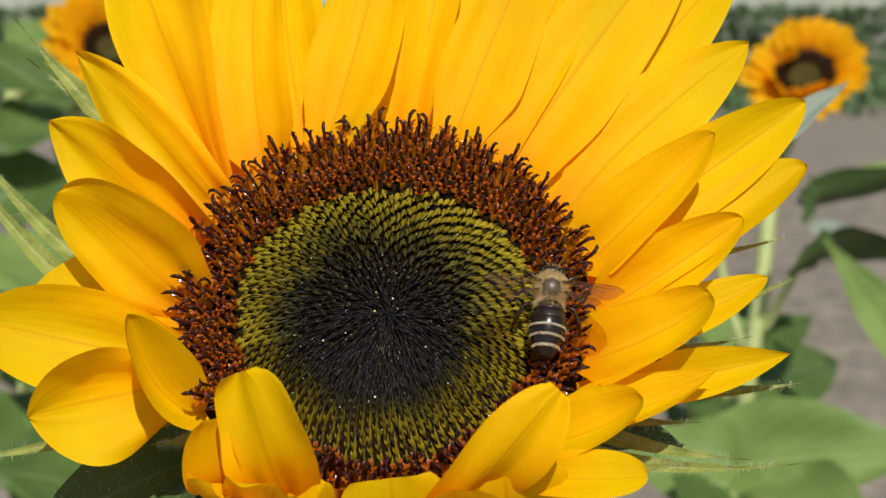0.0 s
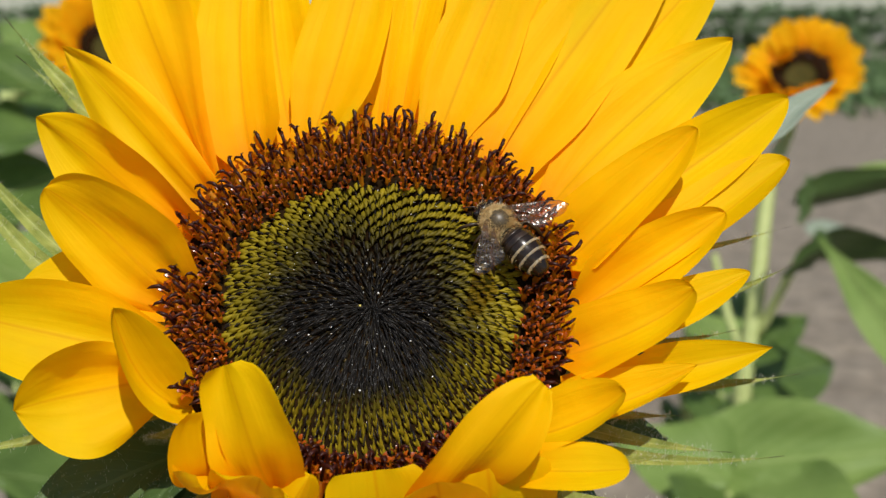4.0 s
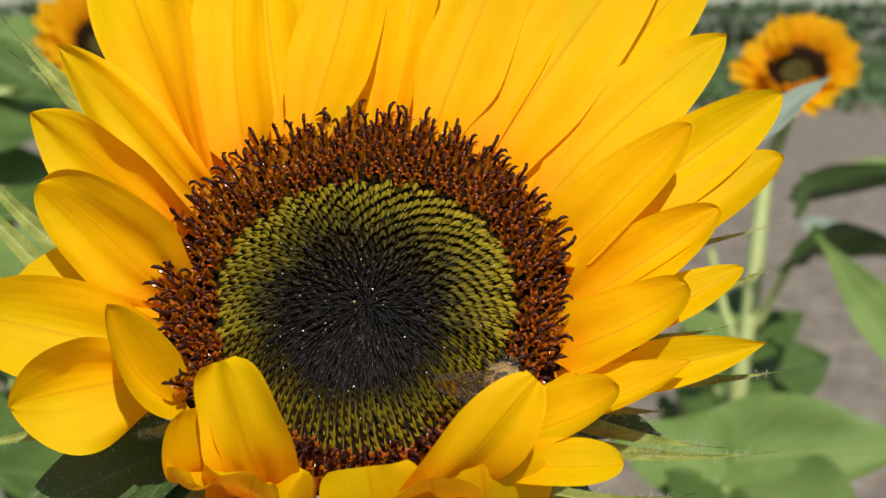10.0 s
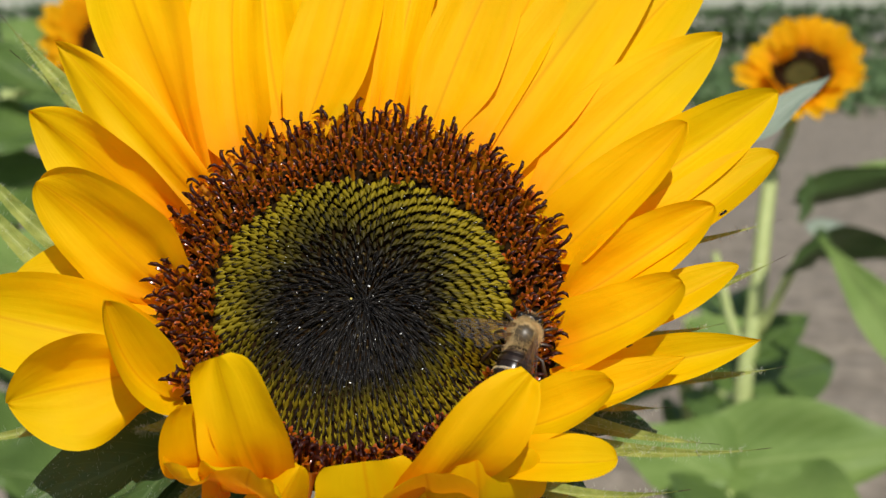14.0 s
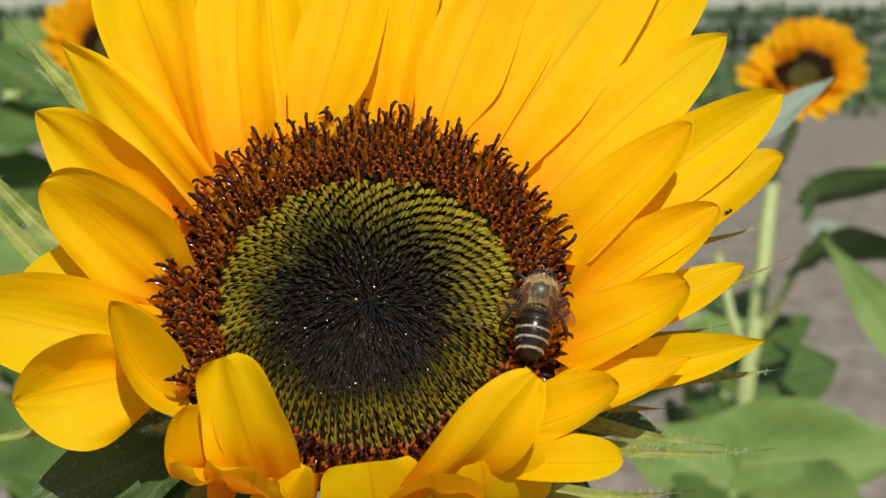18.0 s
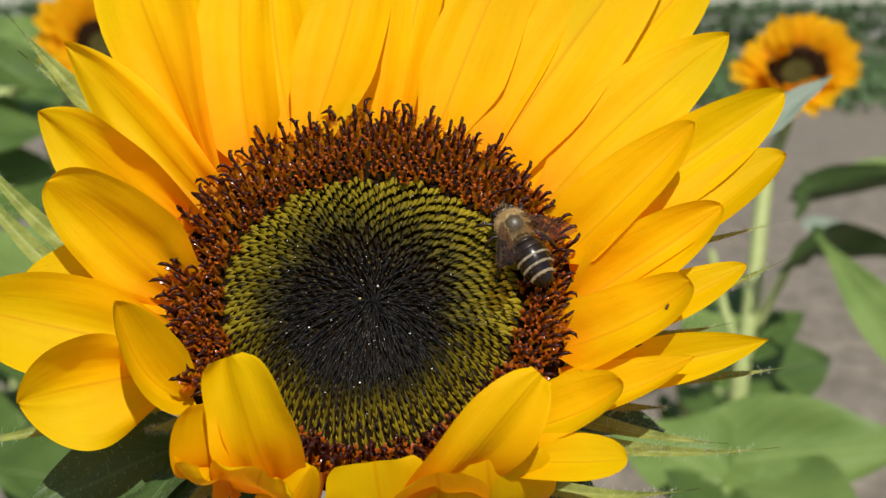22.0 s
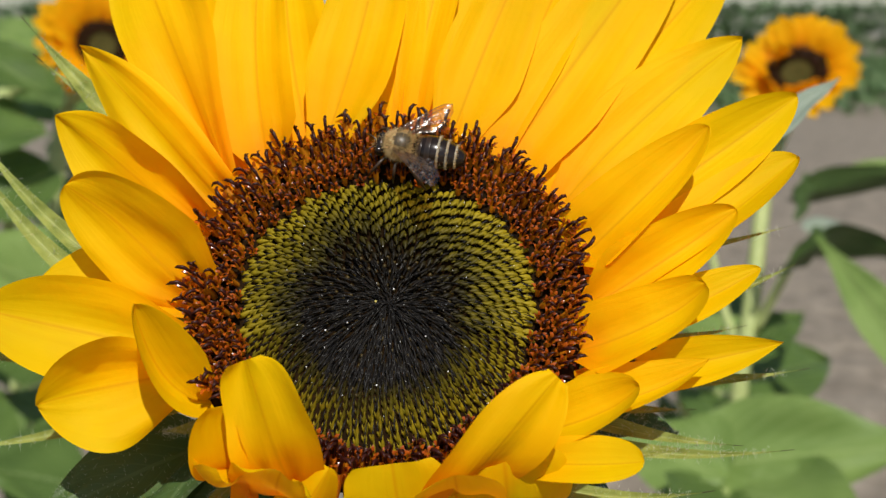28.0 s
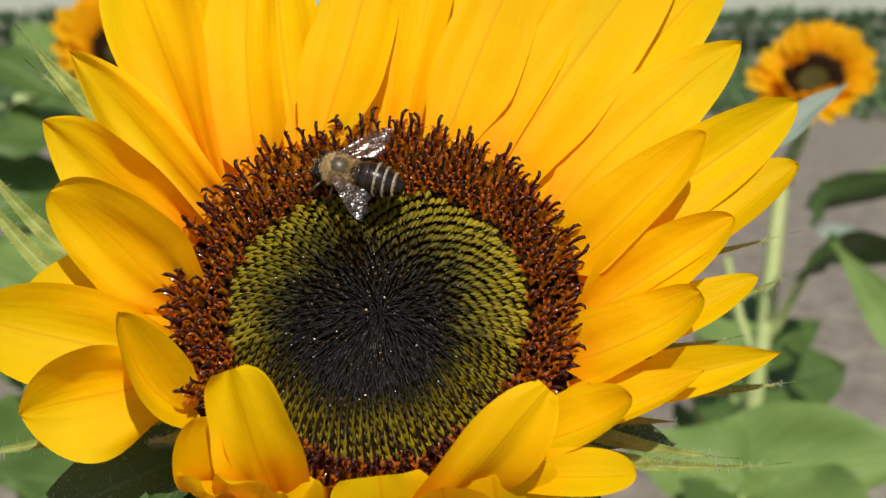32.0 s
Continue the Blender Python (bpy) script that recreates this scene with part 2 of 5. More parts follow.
LEG = plain("bee_leg", (0.012, 0.007, 0.004), (0.05, 0.028, 0.014), 900, 0.4)
BALD = plain("bee_back", (0.035, 0.025, 0.012), (0.10, 0.072, 0.034), 900, 0.42, 0.2, 0.00003)
AMBER = plain("bee_amber_ring", (0.008, 0.005, 0.003), (0.035, 0.018, 0.008), 500, 0.3, 0.2, 0.00003)
VEIN = plain("wing_vein", (0.05, 0.026, 0.010), (0.12, 0.065, 0.025), 900, 0.4)


def wing_material():
    m, nt, bsdf, out = start_material("wing_membrane")
    tc = nt.nodes.new("ShaderNodeTexCoord")
    n = noise_node(nt, tc.outputs["Object"], 640, 3)
    gl = nt.nodes.new("ShaderNodeBsdfGlossy")
    gl.inputs["Color"].default_value = (0.9, 0.88, 0.84, 1)
    gl.inputs["Roughness"].default_value = 0.20
    b = nt.nodes.new("ShaderNodeBump")
    b.inputs["Strength"].default_value, b.inputs["Distance"].default_value = 0.75, 0.0003
    nt.links.new(n, b.inputs["Height"])
    nt.links.new(b.outputs[0], gl.inputs["Normal"])
    tp = nt.nodes.new("ShaderNodeBsdfTransparent")
    tp.inputs[0].default_value = (0.80, 0.62, 0.38, 1)
    mx = nt.nodes.new("ShaderNodeMixShader")
    mx.inputs[0].default_value = 0.075
    nt.links.new(tp.outputs[0], mx.inputs[1])
    nt.links.new(gl.outputs[0], mx.inputs[2])
    tl = nt.nodes.new("ShaderNodeBsdfTranslucent")
    tl.inputs[0].default_value = (0.80, 0.52, 0.14, 1)
    both = nt.nodes.new("ShaderNodeMixShader")
    both.inputs[0].default_value = 0.07
    nt.links.new(mx.outputs[0], both.inputs[1])
    nt.links.new(tl.outputs[0], both.inputs[2])
    nt.links.new(both.outputs[0], out.inputs[0])
    return m


WING = wing_material()


def soil_material():
    m, nt, bsdf, out = start_material("dry_soil")
    tc = nt.nodes.new("ShaderNodeTexCoord")
    big = noise_node(nt, tc.outputs["Object"], 2.3, 6, 0.62)
    small = noise_node(nt, tc.outputs["Object"], 9, 6, 0.7)
    col = ramp_node(nt, big, [(0.3, (0.15, 0.122, 0.088)), (0.7, (0.265, 0.222, 0.165))])
    col = mix_colour(nt, 0.6, col, ramp_node(nt, small, [(0.30, (0.05, 0.038, 0.026)), (0.55, (0.23, 0.192, 0.142)), (0.75, (0.44, 0.38, 0.30))]))
    nt.links.new(col, bsdf.inputs["Base Color"])
    bsdf.inputs["Roughness"].default_value = 0.95
    bump(nt, bsdf, small, 0.8, 0.03)
    return m


SOIL = soil_material()
CROP = island("crop_leaves", (0.055, 0.115, 0.035), (0.16, 0.25, 0.095), 0.6, translucent=0.25)
HEDGE = island("hedge_leaves", (0.045, 0.090, 0.030), (0.12, 0.19, 0.075), 0.6, translucent=0.2)


# ------------------------------------------------------------------ mesh tools
def link_mesh(name, verts, faces, materials, parent=None, face_mat=None, uv=None, label="", smooth=True):
    me = bpy.data.meshes.new(name)
    me.from_pydata([tuple(v) for v in verts], [], faces)
    for m in materials:
        me.materials.append(m)
    if face_mat is not None:
        me.polygons.foreach_set("material_index", face_mat)
    if smooth:
        me.polygons.foreach_set("use_smooth", [True] * len(me.polygons))
    if uv is not None:
        layer = me.uv_layers.new(name="blade")
        loops = np.zeros(len(me.loops), dtype=np.int32)
        me.loops.foreach_get("vertex_index", loops)
        layer.data.foreach_set("uv", np.asarray(uv, dtype=np.float32)[loops].ravel())
    me.update()
    return link_data(name, me, parent, label)


def link_data(name, me, parent=None, label=""):
    ob = new(name, me)
    if parent:
        ob.parent = parent
    if label:
        tagged(ob, label)
    return ob


def unit(v):
    v = np.asarray(v, dtype=float)
    return v / max(np.linalg.norm(v), 1e-12)


def turn_about(v, axis, degrees):
    return np.array(Matrix.Rotation(radians(degrees), 3, Vector(axis)) @ Vector(v))


def tube(points, radii, sides=8, close=True):
    """A round, tapering tube through the points."""
    pts = [np.asarray(p, dtype=float) for p in points]
    verts, faces = [], []
    up = np.array((0.13, 0.31, 0.94))
    for i, p in enumerate(pts):
        t = unit(pts[min(i + 1, len(pts) - 1)] - pts[max(i - 1, 0)])
        if abs(t @ up) > 0.95:
            up = np.array((0.9, 0.3, 0.1))
        a = unit(np.cross(t, up))
        b = np.cross(a, t)
        for k in range(sides):
            q = 2 * pi * k / sides
            verts.append(p + radii[i] * (a * cos(q) + b * sin(q)))
    for i in range(len(pts) - 1):
        for k in range(sides):
            faces.append((i * sides + k, i * sides + (k + 1) % sides, (i + 1) * sides + (k + 1) % sides, (i + 1) * sides + k))
    if close:
        faces.append(tuple(range(sides))[::-1])
        faces.append(tuple((len(pts) - 1) * sides + k for k in range(sides)))
    return verts, faces


def ball(centre, radii, rings=10, sides=14):
    verts, faces = [], []
    for i in range(rings + 1):
        a = pi * i / rings
        for k in range(sides):
            b = 2 * pi * k / sides
            verts.append((centre[0] + radii[0] * cos(a), centre[1] + radii[1] * sin(a) * cos(b), centre[2] + radii[2] * sin(a) * sin(b)))
    for i in range(rings):
        for k in range(sides):
            faces.append((i * sides + k, i * sides + (k + 1) % sides, (i + 1) * sides + (k + 1) % sides, (i + 1) * sides + k))
    return verts, faces


def joined(pieces):
    """Several (verts, faces, material index) in one."""
    verts, faces, mats = [], [], []
    for v, f, m in pieces:
        n = len(verts)
        verts += list(v)
        faces += [tuple(i + n for i in q) for q in f]
        mats += [m] * len(f)
    return verts, faces, mats


def scatter(name, template_v, template_f, transforms, materials, parent=None, label="", smooth=True):
    """One mesh of many copies of a small template; transforms: rotation-and-scale matrices and places."""
    tv = np.asarray(template_v, dtype=float)
    n = len(tv)
    allv = np.concatenate([tv @ np.asarray(m).T + np.asarray(p) for m, p in transforms])
    faces = [tuple(i + k * n for i in f) for k in range(len(transforms)) for f in template_f]
    return link_mesh(name, allv, faces, materials, parent, label=label, smooth=smooth)


def basis(z, x=(0.3, 0.2, 0.9)):
    """Columns: an orthonormal base whose third axis is z and whose first leans to x."""
    z = unit(z)
    x = np.asarray(x, dtype=float) - (np.asarray(x, dtype=float) @ z) * z
    x = unit(x) if np.linalg.norm(x) > 1e-6 else unit(np.cross(z, (1, 0, 0.1)))
    return np.stack([x, np.cross(z, x), z], axis=1)


def blade(base, start, tip, side_dir, width, outline, cup=0.2, crease=0.05, twist=(0, 0), ripple=0.0, ns=26, na=12, seed=0, curl=0.0, ridge=0.03, fold=0.0, skew=0.0):
    """A curved sheet from base to tip: a bent axis, an outline along it and a cupped, creased section. Returns verts, faces, uv."""
    base, start, tip = (np.asarray(v, dtype=float) for v in (base, start, tip))
    verts, uvs, faces = [], [], []
    for i in range(ns + 1):
        s = 1 - (1 - i / ns) ** 1.5
        c = (1 - s) ** 2 * base + 2 * s * (1 - s) * start + s * s * tip
        t = unit(2 * (1 - s) * (start - base) + 2 * s * (tip - start))
        sd = unit(np.asarray(side_dir) - (np.asarray(side_dir) @ t) * t)
        sd = turn_about(sd, t, twist[0] + (twist[1] - twist[0]) * s)
        n = np.cross(t, sd)
        hw = max(0.5 * width * outline(s), width * 0.004)
        for k in range(na + 1):
            a = 2 * k / na - 1
            h = cup * hw * (a * a - 0.3) - crease * width * math.exp(-(a / 0.13) ** 2) * (1 - s) ** 0.3
            h += ridge * width * cos(a * 9.0 + 0.8 * sin(seed)) * (1 - s) * min(1, 4 * s + 0.2)
            h += fold * hw * (sqrt(a * a + 0.012) - 0.35)
            h += curl * width * max(0, s - 0.72) ** 2 * 8
            if ripple:
                h += ripple * width * abs(a) ** 2 * noise.noise(Vector((s * 3.1 + seed * 7.7, a * 1.1, seed * 3.3)))
                h += 0.5 * ripple * width * noise.noise(Vector((s * 2.2 + 5.1, a * 1.6 + seed, seed * 1.7)))
            verts.append(c + sd * a * hw * (1 + a * skew) + n * h)
            uvs.append((s, k / na))
    for i in range(ns):
        for k in range(na):
            q = i * (na + 1) + k
            faces.append((q, q + 1, q + na + 2, q + na + 1))
    return verts, faces, uvs


def petal_outline(wide=0.46, foot=0.40, point=1.35, blunt=0.0):
    def f(s):
        if s < wide:
            q = s / wide
            return foot + (1 - foot) * (3 * q * q - 2 * q ** 3)
        q = (s - wide) / (1 - wide)
        return max(blunt * (1 - 0.25 * q ** 8), max(0.0, 1 - q ** 2.1) ** (1 / point))
    return f


# ------------------------------------------------------------------ ground and distance
def ground():
    n, verts, faces = 200, [], []
    for j in range(n + 1):
        b = 2 * j / n - 1
        y = 3 + 7 * b + 393 * b ** 7
        for i in range(n + 1):
            a = 2 * i / n - 1
            x = 6 * a + 394 * a ** 7
            z = 0.03 * noise.noise(Vector((x * 2.2, y * 2.2, 0))) + 0.022 * noise.noise(Vector((x * 6, y * 6, 3)))
            verts.append((x, y, z))
    for j in range(n):
        for i in range(n):
            q = j * (n + 1) + i
            faces.append((q, q + 1, q + n + 2, q + n + 1))
    g = link_mesh("ground", verts, faces, [SOIL])
    tagged(g, "dry grey-brown bare field soil with small clods", "ground", kind="structure")


ground()


def leaf_clumps(name, spots, size, material, label, category, rng):
    """Many small folded leaves round the given spots."""
    tv = [(0, 0, 0), (0.42, 0.35, 0.10), (0, 1, -0.12), (-0.42, 0.35, 0.10), (0, 0.45, 0)]
    tf = [(0, 1, 4), (1, 2, 4), (2, 3, 4), (3, 0, 4)]
    tr = []
    for p, r, k in spots:
        for _ in range(k):
            d = rng.normal(size=3)
            d[2] = abs(d[2]) * 0.8
            d = unit(d)
            o = np.asarray(p) + d * np.asarray(r) * rng.uniform(0.35, 1.0)
            tr.append((basis(rng.normal(size=3), d) * size * rng.uniform(0.6, 1.4), o))
    ob = scatter(name, tv, tf, tr, [material], smooth=False)
    tagged(ob, label, category, kind="stuff")
    return ob


rng = np.random.default_rng(5)
spots = []
for _ in range(900):
    y = 17.5 + 39 * rng.random()
    x = rng.uniform(-0.5, 0.5) * y * 1.1
    spots.append(((x, y, 0.05), (0.55, 0.5, rng.uniform(0.25, 0.55)), 34))
leaf_clumps("field_crop", spots, 0.16, CROP, "low green leafy crop in rows on the far field", "field crop", rng)
spots = []
for i in range(70):
    x = -28 + 56 * i / 69 + rng.uniform(-0.3, 0.3)
    for z in (0.5, 1.2, 1.9):
        spots.append(((x, 58 + rng.uniform(-0.6, 0.6), z), (0.9, 0.8, 0.55 + rng.uniform(0, 0.25)), 60))
leaf_clumps("hedge", spots, 0.3, HEDGE, "dense dark green hedge along the edge of the field", "hedge", rng)


# ------------------------------------------------------------------ main sunflower (head space in millimetres, z along its axis)
MM = 0.001
sunflower = new("sunflower")
sunflower.matrix_world = pose(-0.00985, 0.17448, 1.16415, 53.50, -0.00, 0.00)
tagged(sunflower, "open yellow sunflower with a dark brown disc and green stem", "sunflower")


def mm(verts):
    return np.asarray(verts) * MM


def dome(r):
    """Height of the disc: a raised rim round a shallow dish."""
    return 2.2 * (1 - (r / 27.0) ** 2) + 0.6 * math.exp(-((r - 17) / 6) ** 2) - 6.0 * max(0.0, 1 - (r / 19.5) ** 2) ** 1.3


def disc_body():
    verts, faces = [], []
    prof = [(0.01, dome(0))] + [(r, dome(r) - 0.3) for r in np.linspace(2, 27, 14)] + [(28.2, -1.6), (27.5, -4.5), (22, -9.5), (14, -14), (8, -19), (5.5, -26)]
    n = 72
    for r, w in prof:
        for k in range(n):
            a = 2 * pi * k / n
            verts.append((r * cos(a), r * sin(a), w))
    for i in range(len(prof) - 1):
        for k in range(n):
            faces.append((i * n + k, i * n + (k + 1) % n, (i + 1) * n + (k + 1) % n, (i + 1) * n + k))
    fm = [0 if i < 15 else 1 for i in range(len(prof) - 1) for _ in range(n)]
    link_mesh("receptacle", mm(verts), faces, [DISC_BASE, STEM], sunflower, fm, label="dark domed disc on a green receptacle")


disc_body()
GOLDEN = pi * (3 - sqrt(5))
rng = np.random.default_rng(11)


def bud_edge(a):
    """Where the closed buds end and the open florets begin: nearer to the middle at the top of the head."""
    return 20.7 - 2.9 * max(0.0, sin(a)) ** 1.5 + 3.4 * max(0.0, -sin(a)) ** 3


def disc_buds():
    """Closed buds in golden-angle spirals: pointed teeth that lean to the middle, with dark bristles between them."""
    def bud(levels, tip):
        v = [(x0 + rx * cos(k * pi / 3), ry * sin(k * pi / 3), z) for rx, ry, x0, z in levels for k in range(6)] + [tip]
        n = len(levels) - 1
        f = [(i * 6 + k, i * 6 + (k + 1) % 6, (i + 1) * 6 + (k + 1) % 6, (i + 1) * 6 + k) for i in range(n) for k in range(6)]
        return v, f + [(n * 6 + k, n * 6 + (k + 1) % 6, (n + 1) * 6) for k in range(6)]

    lump_v, lump_f = bud([(0.42, 0.38, -0.1, 0.0), (0.56, 0.50, 0.0, 0.5), (0.46, 0.46, 0.16, 0.95), (0.24, 0.24, 0.42, 1.3), (0.10, 0.10, 0.66, 1.6)], (0.92, 0, 1.80))
    main_v, main_f = bud([(0.34, 0.34, -0.1, 0.0), (0.42, 0.44, 0.0, 0.5), (0.32, 0.40, 0.12, 1.0), (0.12, 0.13, 0.40, 1.7)], (0.66, 0, 2.4))
    barb_v, barb_f = bud([(0.22, 0.24, 0.0, 0.3), (0.20, 0.20, 0.0, 0.9)], (0.30, 0.0, 1.45))
    barb_v = [(x, y + 0.10 + 0.42 * z, z) for x, y, z in barb_v]
    lump_v, lump_f = lump_v + [(x, y, z + 0.15) for x, y, z in barb_v], lump_f + [tuple(q + len(lump_v) for q in f) for f in barb_f]
    tooth_v, tooth_f = main_v + barb_v, main_f + [tuple(q + len(main_v) for q in f) for f in barb_f]
    sp_v = [(0.17 * cos(k * pi / 1.5), 0.17 * sin(k * pi / 1.5), 0) for k in range(3)]
    sp_v += [(0.13 * cos(k * pi / 1.5) + 0.05, 0.13 * sin(k * pi / 1.5), 0.5) for k in range(3)] + [(0.30, 0, 1.0)]
    sp_f = [(k, (k + 1) % 3, 3 + (k + 1) % 3, 3 + k) for k in range(3)] + [(3 + k, 3 + (k + 1) % 3, 6) for k in range(3)]
    knob_v, knob_f = ball((0, 0, 0.35), (0.46, 0.46, 0.6), 4, 6)
    teeth, lumps, dark, spikes = [], [], [], []
    spots = []
    for n in range(2, 400):
        if 0.68 * sqrt(n) < 11.6:
            spots.append((0.68 * sqrt(n), n * GOLDEN))
    for k in range(80):
        for i in range(18):
            r = 11.9 + 0.86 * i + 0.43 * (k % 2)
            spots.append((r, 2 * pi * k / 80 + radians(4.0) * r))
    for r, a in spots:
        r, a = r + rng.normal() * 0.08, a + rng.normal() * 0.005
        if r > bud_edge(a) + 0.2:
            continue
        rad = np.array((cos(a), sin(a), 0))
        tan = np.array((-sin(a), cos(a), 0))
        p = rad * r + np.array((0, 0, dome(r) - 0.5))
        g = min(1, max(0, (np.hypot(r * cos(a) + 1.5, r * sin(a) + 3.2) - 7.2) / 9.0))
        lean = radians(-50 + (32 if sin(a) < -0.35 else 22) * g + rng.normal() * 4)
        z = np.array((0, 0, 1)) * cos(lean) + rad * sin(lean)
        size = 0.64 + 0.25 * g
        low = sin(a) < -0.35
        wide = np.array((1.05, 0.84, 1.0)) if low or g < 0.42 else np.array((1.22, 1.06, 1.05))
        (teeth if low or g < 0.42 else lumps).append((basis(z, -rad if low or g < 0.42 else -rad + tan * rng.normal() * 0.25) * MM * size * wide * rng.uniform(0.86, 1.1), p * MM))
        q = p + rad * 0.62 + tan * 0.30 * size + np.array((0, 0, 0.25))
        if g < 0.5:
            dark.append((basis(z, -rad) * MM * size * rng.uniform(0.9, 1.1), q * MM))
        for _ in range(3 if g < 0.42 else (1 if rng.random() < 0.55 else 0)):
            lean = radians(-62 + 14 * g + rng.normal() * 8)
            z = np.array((0, 0, 1)) * cos(lean) + rad * sin(lean) + rng.normal(size=3) * 0.10
            tall = (3.1 - 1.5 * g) * rng.uniform(0.8, 1.15)
            q = p + rad * (rng.uniform(-0.1, 0.5) + 0.35 * g) + tan * rng.uniform(-0.5, 0.5) + np.array((0, 0, 0.35 + 0.55 * g))
            spikes.append((basis(z, -rad) * MM * np.array((1.0, 1.0, tall)), q * MM))
    scatter("scale", lump_v, lump_f, lumps, [BUD], sunflower, "olive-green rounded disc scales in spirals")["kind"] = "stuff"
    scatter("scale", tooth_v, tooth_f, teeth, [BUD], sunflower, "olive-green pointed disc scales in spirals")["kind"] = "stuff"
    scatter("inner_bud", knob_v, knob_f, dark, [KNOB], sunflower, "blackish closed buds between the scales")["kind"] = "stuff"
    scatter("bristle", sp_v, sp_f, spikes, [SPIKE], sunflower, "blackish bristles between the buds")["kind"] = "stuff"


disc_buds()


def floret_shapes(variant):
    """An open tube floret: tube, five lobes, and a dark hooked stigma of its own."""
    r = random.Random(100 + variant)
    h = r.uniform(2.6, 3.3)
    pieces = [(*tube([(0, 0, -2.6), (0, 0, h * 0.5), (0, 0, h)], [0.42, 0.62, 0.72], 6, False), 0)]
    for k in range(5):
        a = 2 * pi * k / 5 + r.uniform(-0.2, 0.2)
        o, l = np.array((cos(a), sin(a), 0)), r.uniform(0.55, 0.95)
        sd = np.array((-sin(a), cos(a), 0)) * 0.36
        b = o * 0.66 + np.array((0, 0, h - 0.1))
        m = b + o * 0.45 * l + np.array((0, 0, 0.55 * l))
        e = m + o * 0.55 * l + np.array((0, 0, 0.05))
        pieces.append(([b - sd, b + sd, m + sd * 0.8, m - sd * 0.8, e], [(0, 1, 2, 3), (3, 2, 4)], 1))
    bend = r.uniform(0.7, 1.8)
    up = r.uniform(1.5, 2.5)
    pts = [(0, 0, h - 1.2), (0.1, 0, h + up * 0.45), (0.25 * bend, 0, h + up * 0.85), (0.75 * bend, 0.1, h + up), (1.25 * bend, 0.15, h + up * 0.86)]
    st = [(*tube(pts, [0.20, 0.24, 0.30, 0.25, 0.07], 6), 0)]
    if variant % 3 == 0:
        pts = [(0.15, 0, h + up * 0.7), (0.05, -0.25, h + up * 1.0), (-0.25, -0.55, h + up * 0.98)]
        st.append((*tube(pts, [0.2, 0.19, 0.06], 5), 0))
    return joined(pieces), joined(st)


def floret_lean(a):
    """How far the outermost florets lean outwards, by the angle round the head: upright on the left, inwards at the bottom."""
    return float(np.interp(a, (-180, -150, -142, -138, -42, -38, 0, 15, 30, 48, 62, 120, 145, 158, 172, 180), (14, 12, 6, -40, -40, 24, 26, 28, 20, 22, 34, 40, 46, 34, 18, 14)))


def disc_florets():
    rng = np.random.default_rng(5)
    shapes = [floret_shapes(v) for v in range(8)]
    meshes, styles = [], []
    for (v, f, m), (sv, sf, sm) in shapes:
        me = bpy.data.meshes.new("floret")
        me.from_pydata([tuple(q) for q in mm(v)], [], f)
        me.materials.append(TUBE), me.materials.append(LOBE)
        me.polygons.foreach_set("material_index", m)
        me.polygons.foreach_set("use_smooth", [True] * len(f))
        st = bpy.data.meshes.new("stigma")
        st.from_pydata([tuple(q) for q in mm(sv)], [], sf)
        st.materials.append(STIGMA)
        st.polygons.foreach_set("use_smooth", [True] * len(sf))
        meshes.append(me), styles.append(st)
    rest_v, rest_f, rest_m = [], [], []
    spots = []
    c, n = 0.84, 0
    while c * sqrt(n) < 28.3:
        n += 1
        r = c * sqrt(n)
        if bud_edge(n * GOLDEN) - 0.3 < r < 26.7 or (r > 26 and -136 < math.degrees(atan2(sin(n * GOLDEN), cos(n * GOLDEN))) < -62):
            spots.append((r, n * GOLDEN))
    spots.sort(reverse=True)
    spots = [(r, a) for r, a in spots if not (r > 25.9 and -60 < math.degrees(atan2(sin(a), cos(a))) < 12)]
    for i, (r, a) in enumerate(spots):
        a += rng.normal() * 0.012
        out = (r - 20.2) / 6.2
        rad = np.array((cos(a), sin(a), 0))
        out = max(0.0, out)
        lean = radians(4 + floret_lean(math.degrees(atan2(sin(a), cos(a)))) * out + rng.normal() * 7)
        z = np.array((0, 0, 1)) * cos(lean) + rad * sin(lean) + rng.normal(size=3) * 0.07
        x = rad + np.array((-sin(a), cos(a), 0)) * rng.normal() * 0.5
        size = max(0.62, 0.66 + 0.30 * out) * rng.uniform(0.88, 1.12)
        m3 = basis(z, x) * size
        p = rad * r + np.array((0, 0, dome(min(r, 27)) - 0.6))
        k = int(rng.integers(8))
        if i < 300:
            ob = link_data("floret", meshes[k], sunflower)
            ob.matrix_local = Matrix.Translation(Vector(p * MM)) @ Matrix(m3.tolist()).to_4x4()
            link_data("stigma", styles[k], ob)
        else:
            (v, f, m), (sv, sf, sm) = shapes[k]
            sv = np.asarray(sv) * np.array((0.85, 0.85, 0.86))
            for vv, ff, idx in ((v, f, m), (sv, sf, [2] * len(sf))):
                o = len(rest_v)
                rest_v += list((np.asarray(vv) @ m3.T + p) * MM)
                rest_f += [tuple(q + o for q in t) for t in ff]
                rest_m += list(idx)
    ob = link_mesh("inner_floret", rest_v, rest_f, [TUBE, LOBE, STIGMA], sunflower, rest_m, label="crowded orange-brown florets with dark stigmas")
    ob["kind"] = "stuff"


disc_florets()


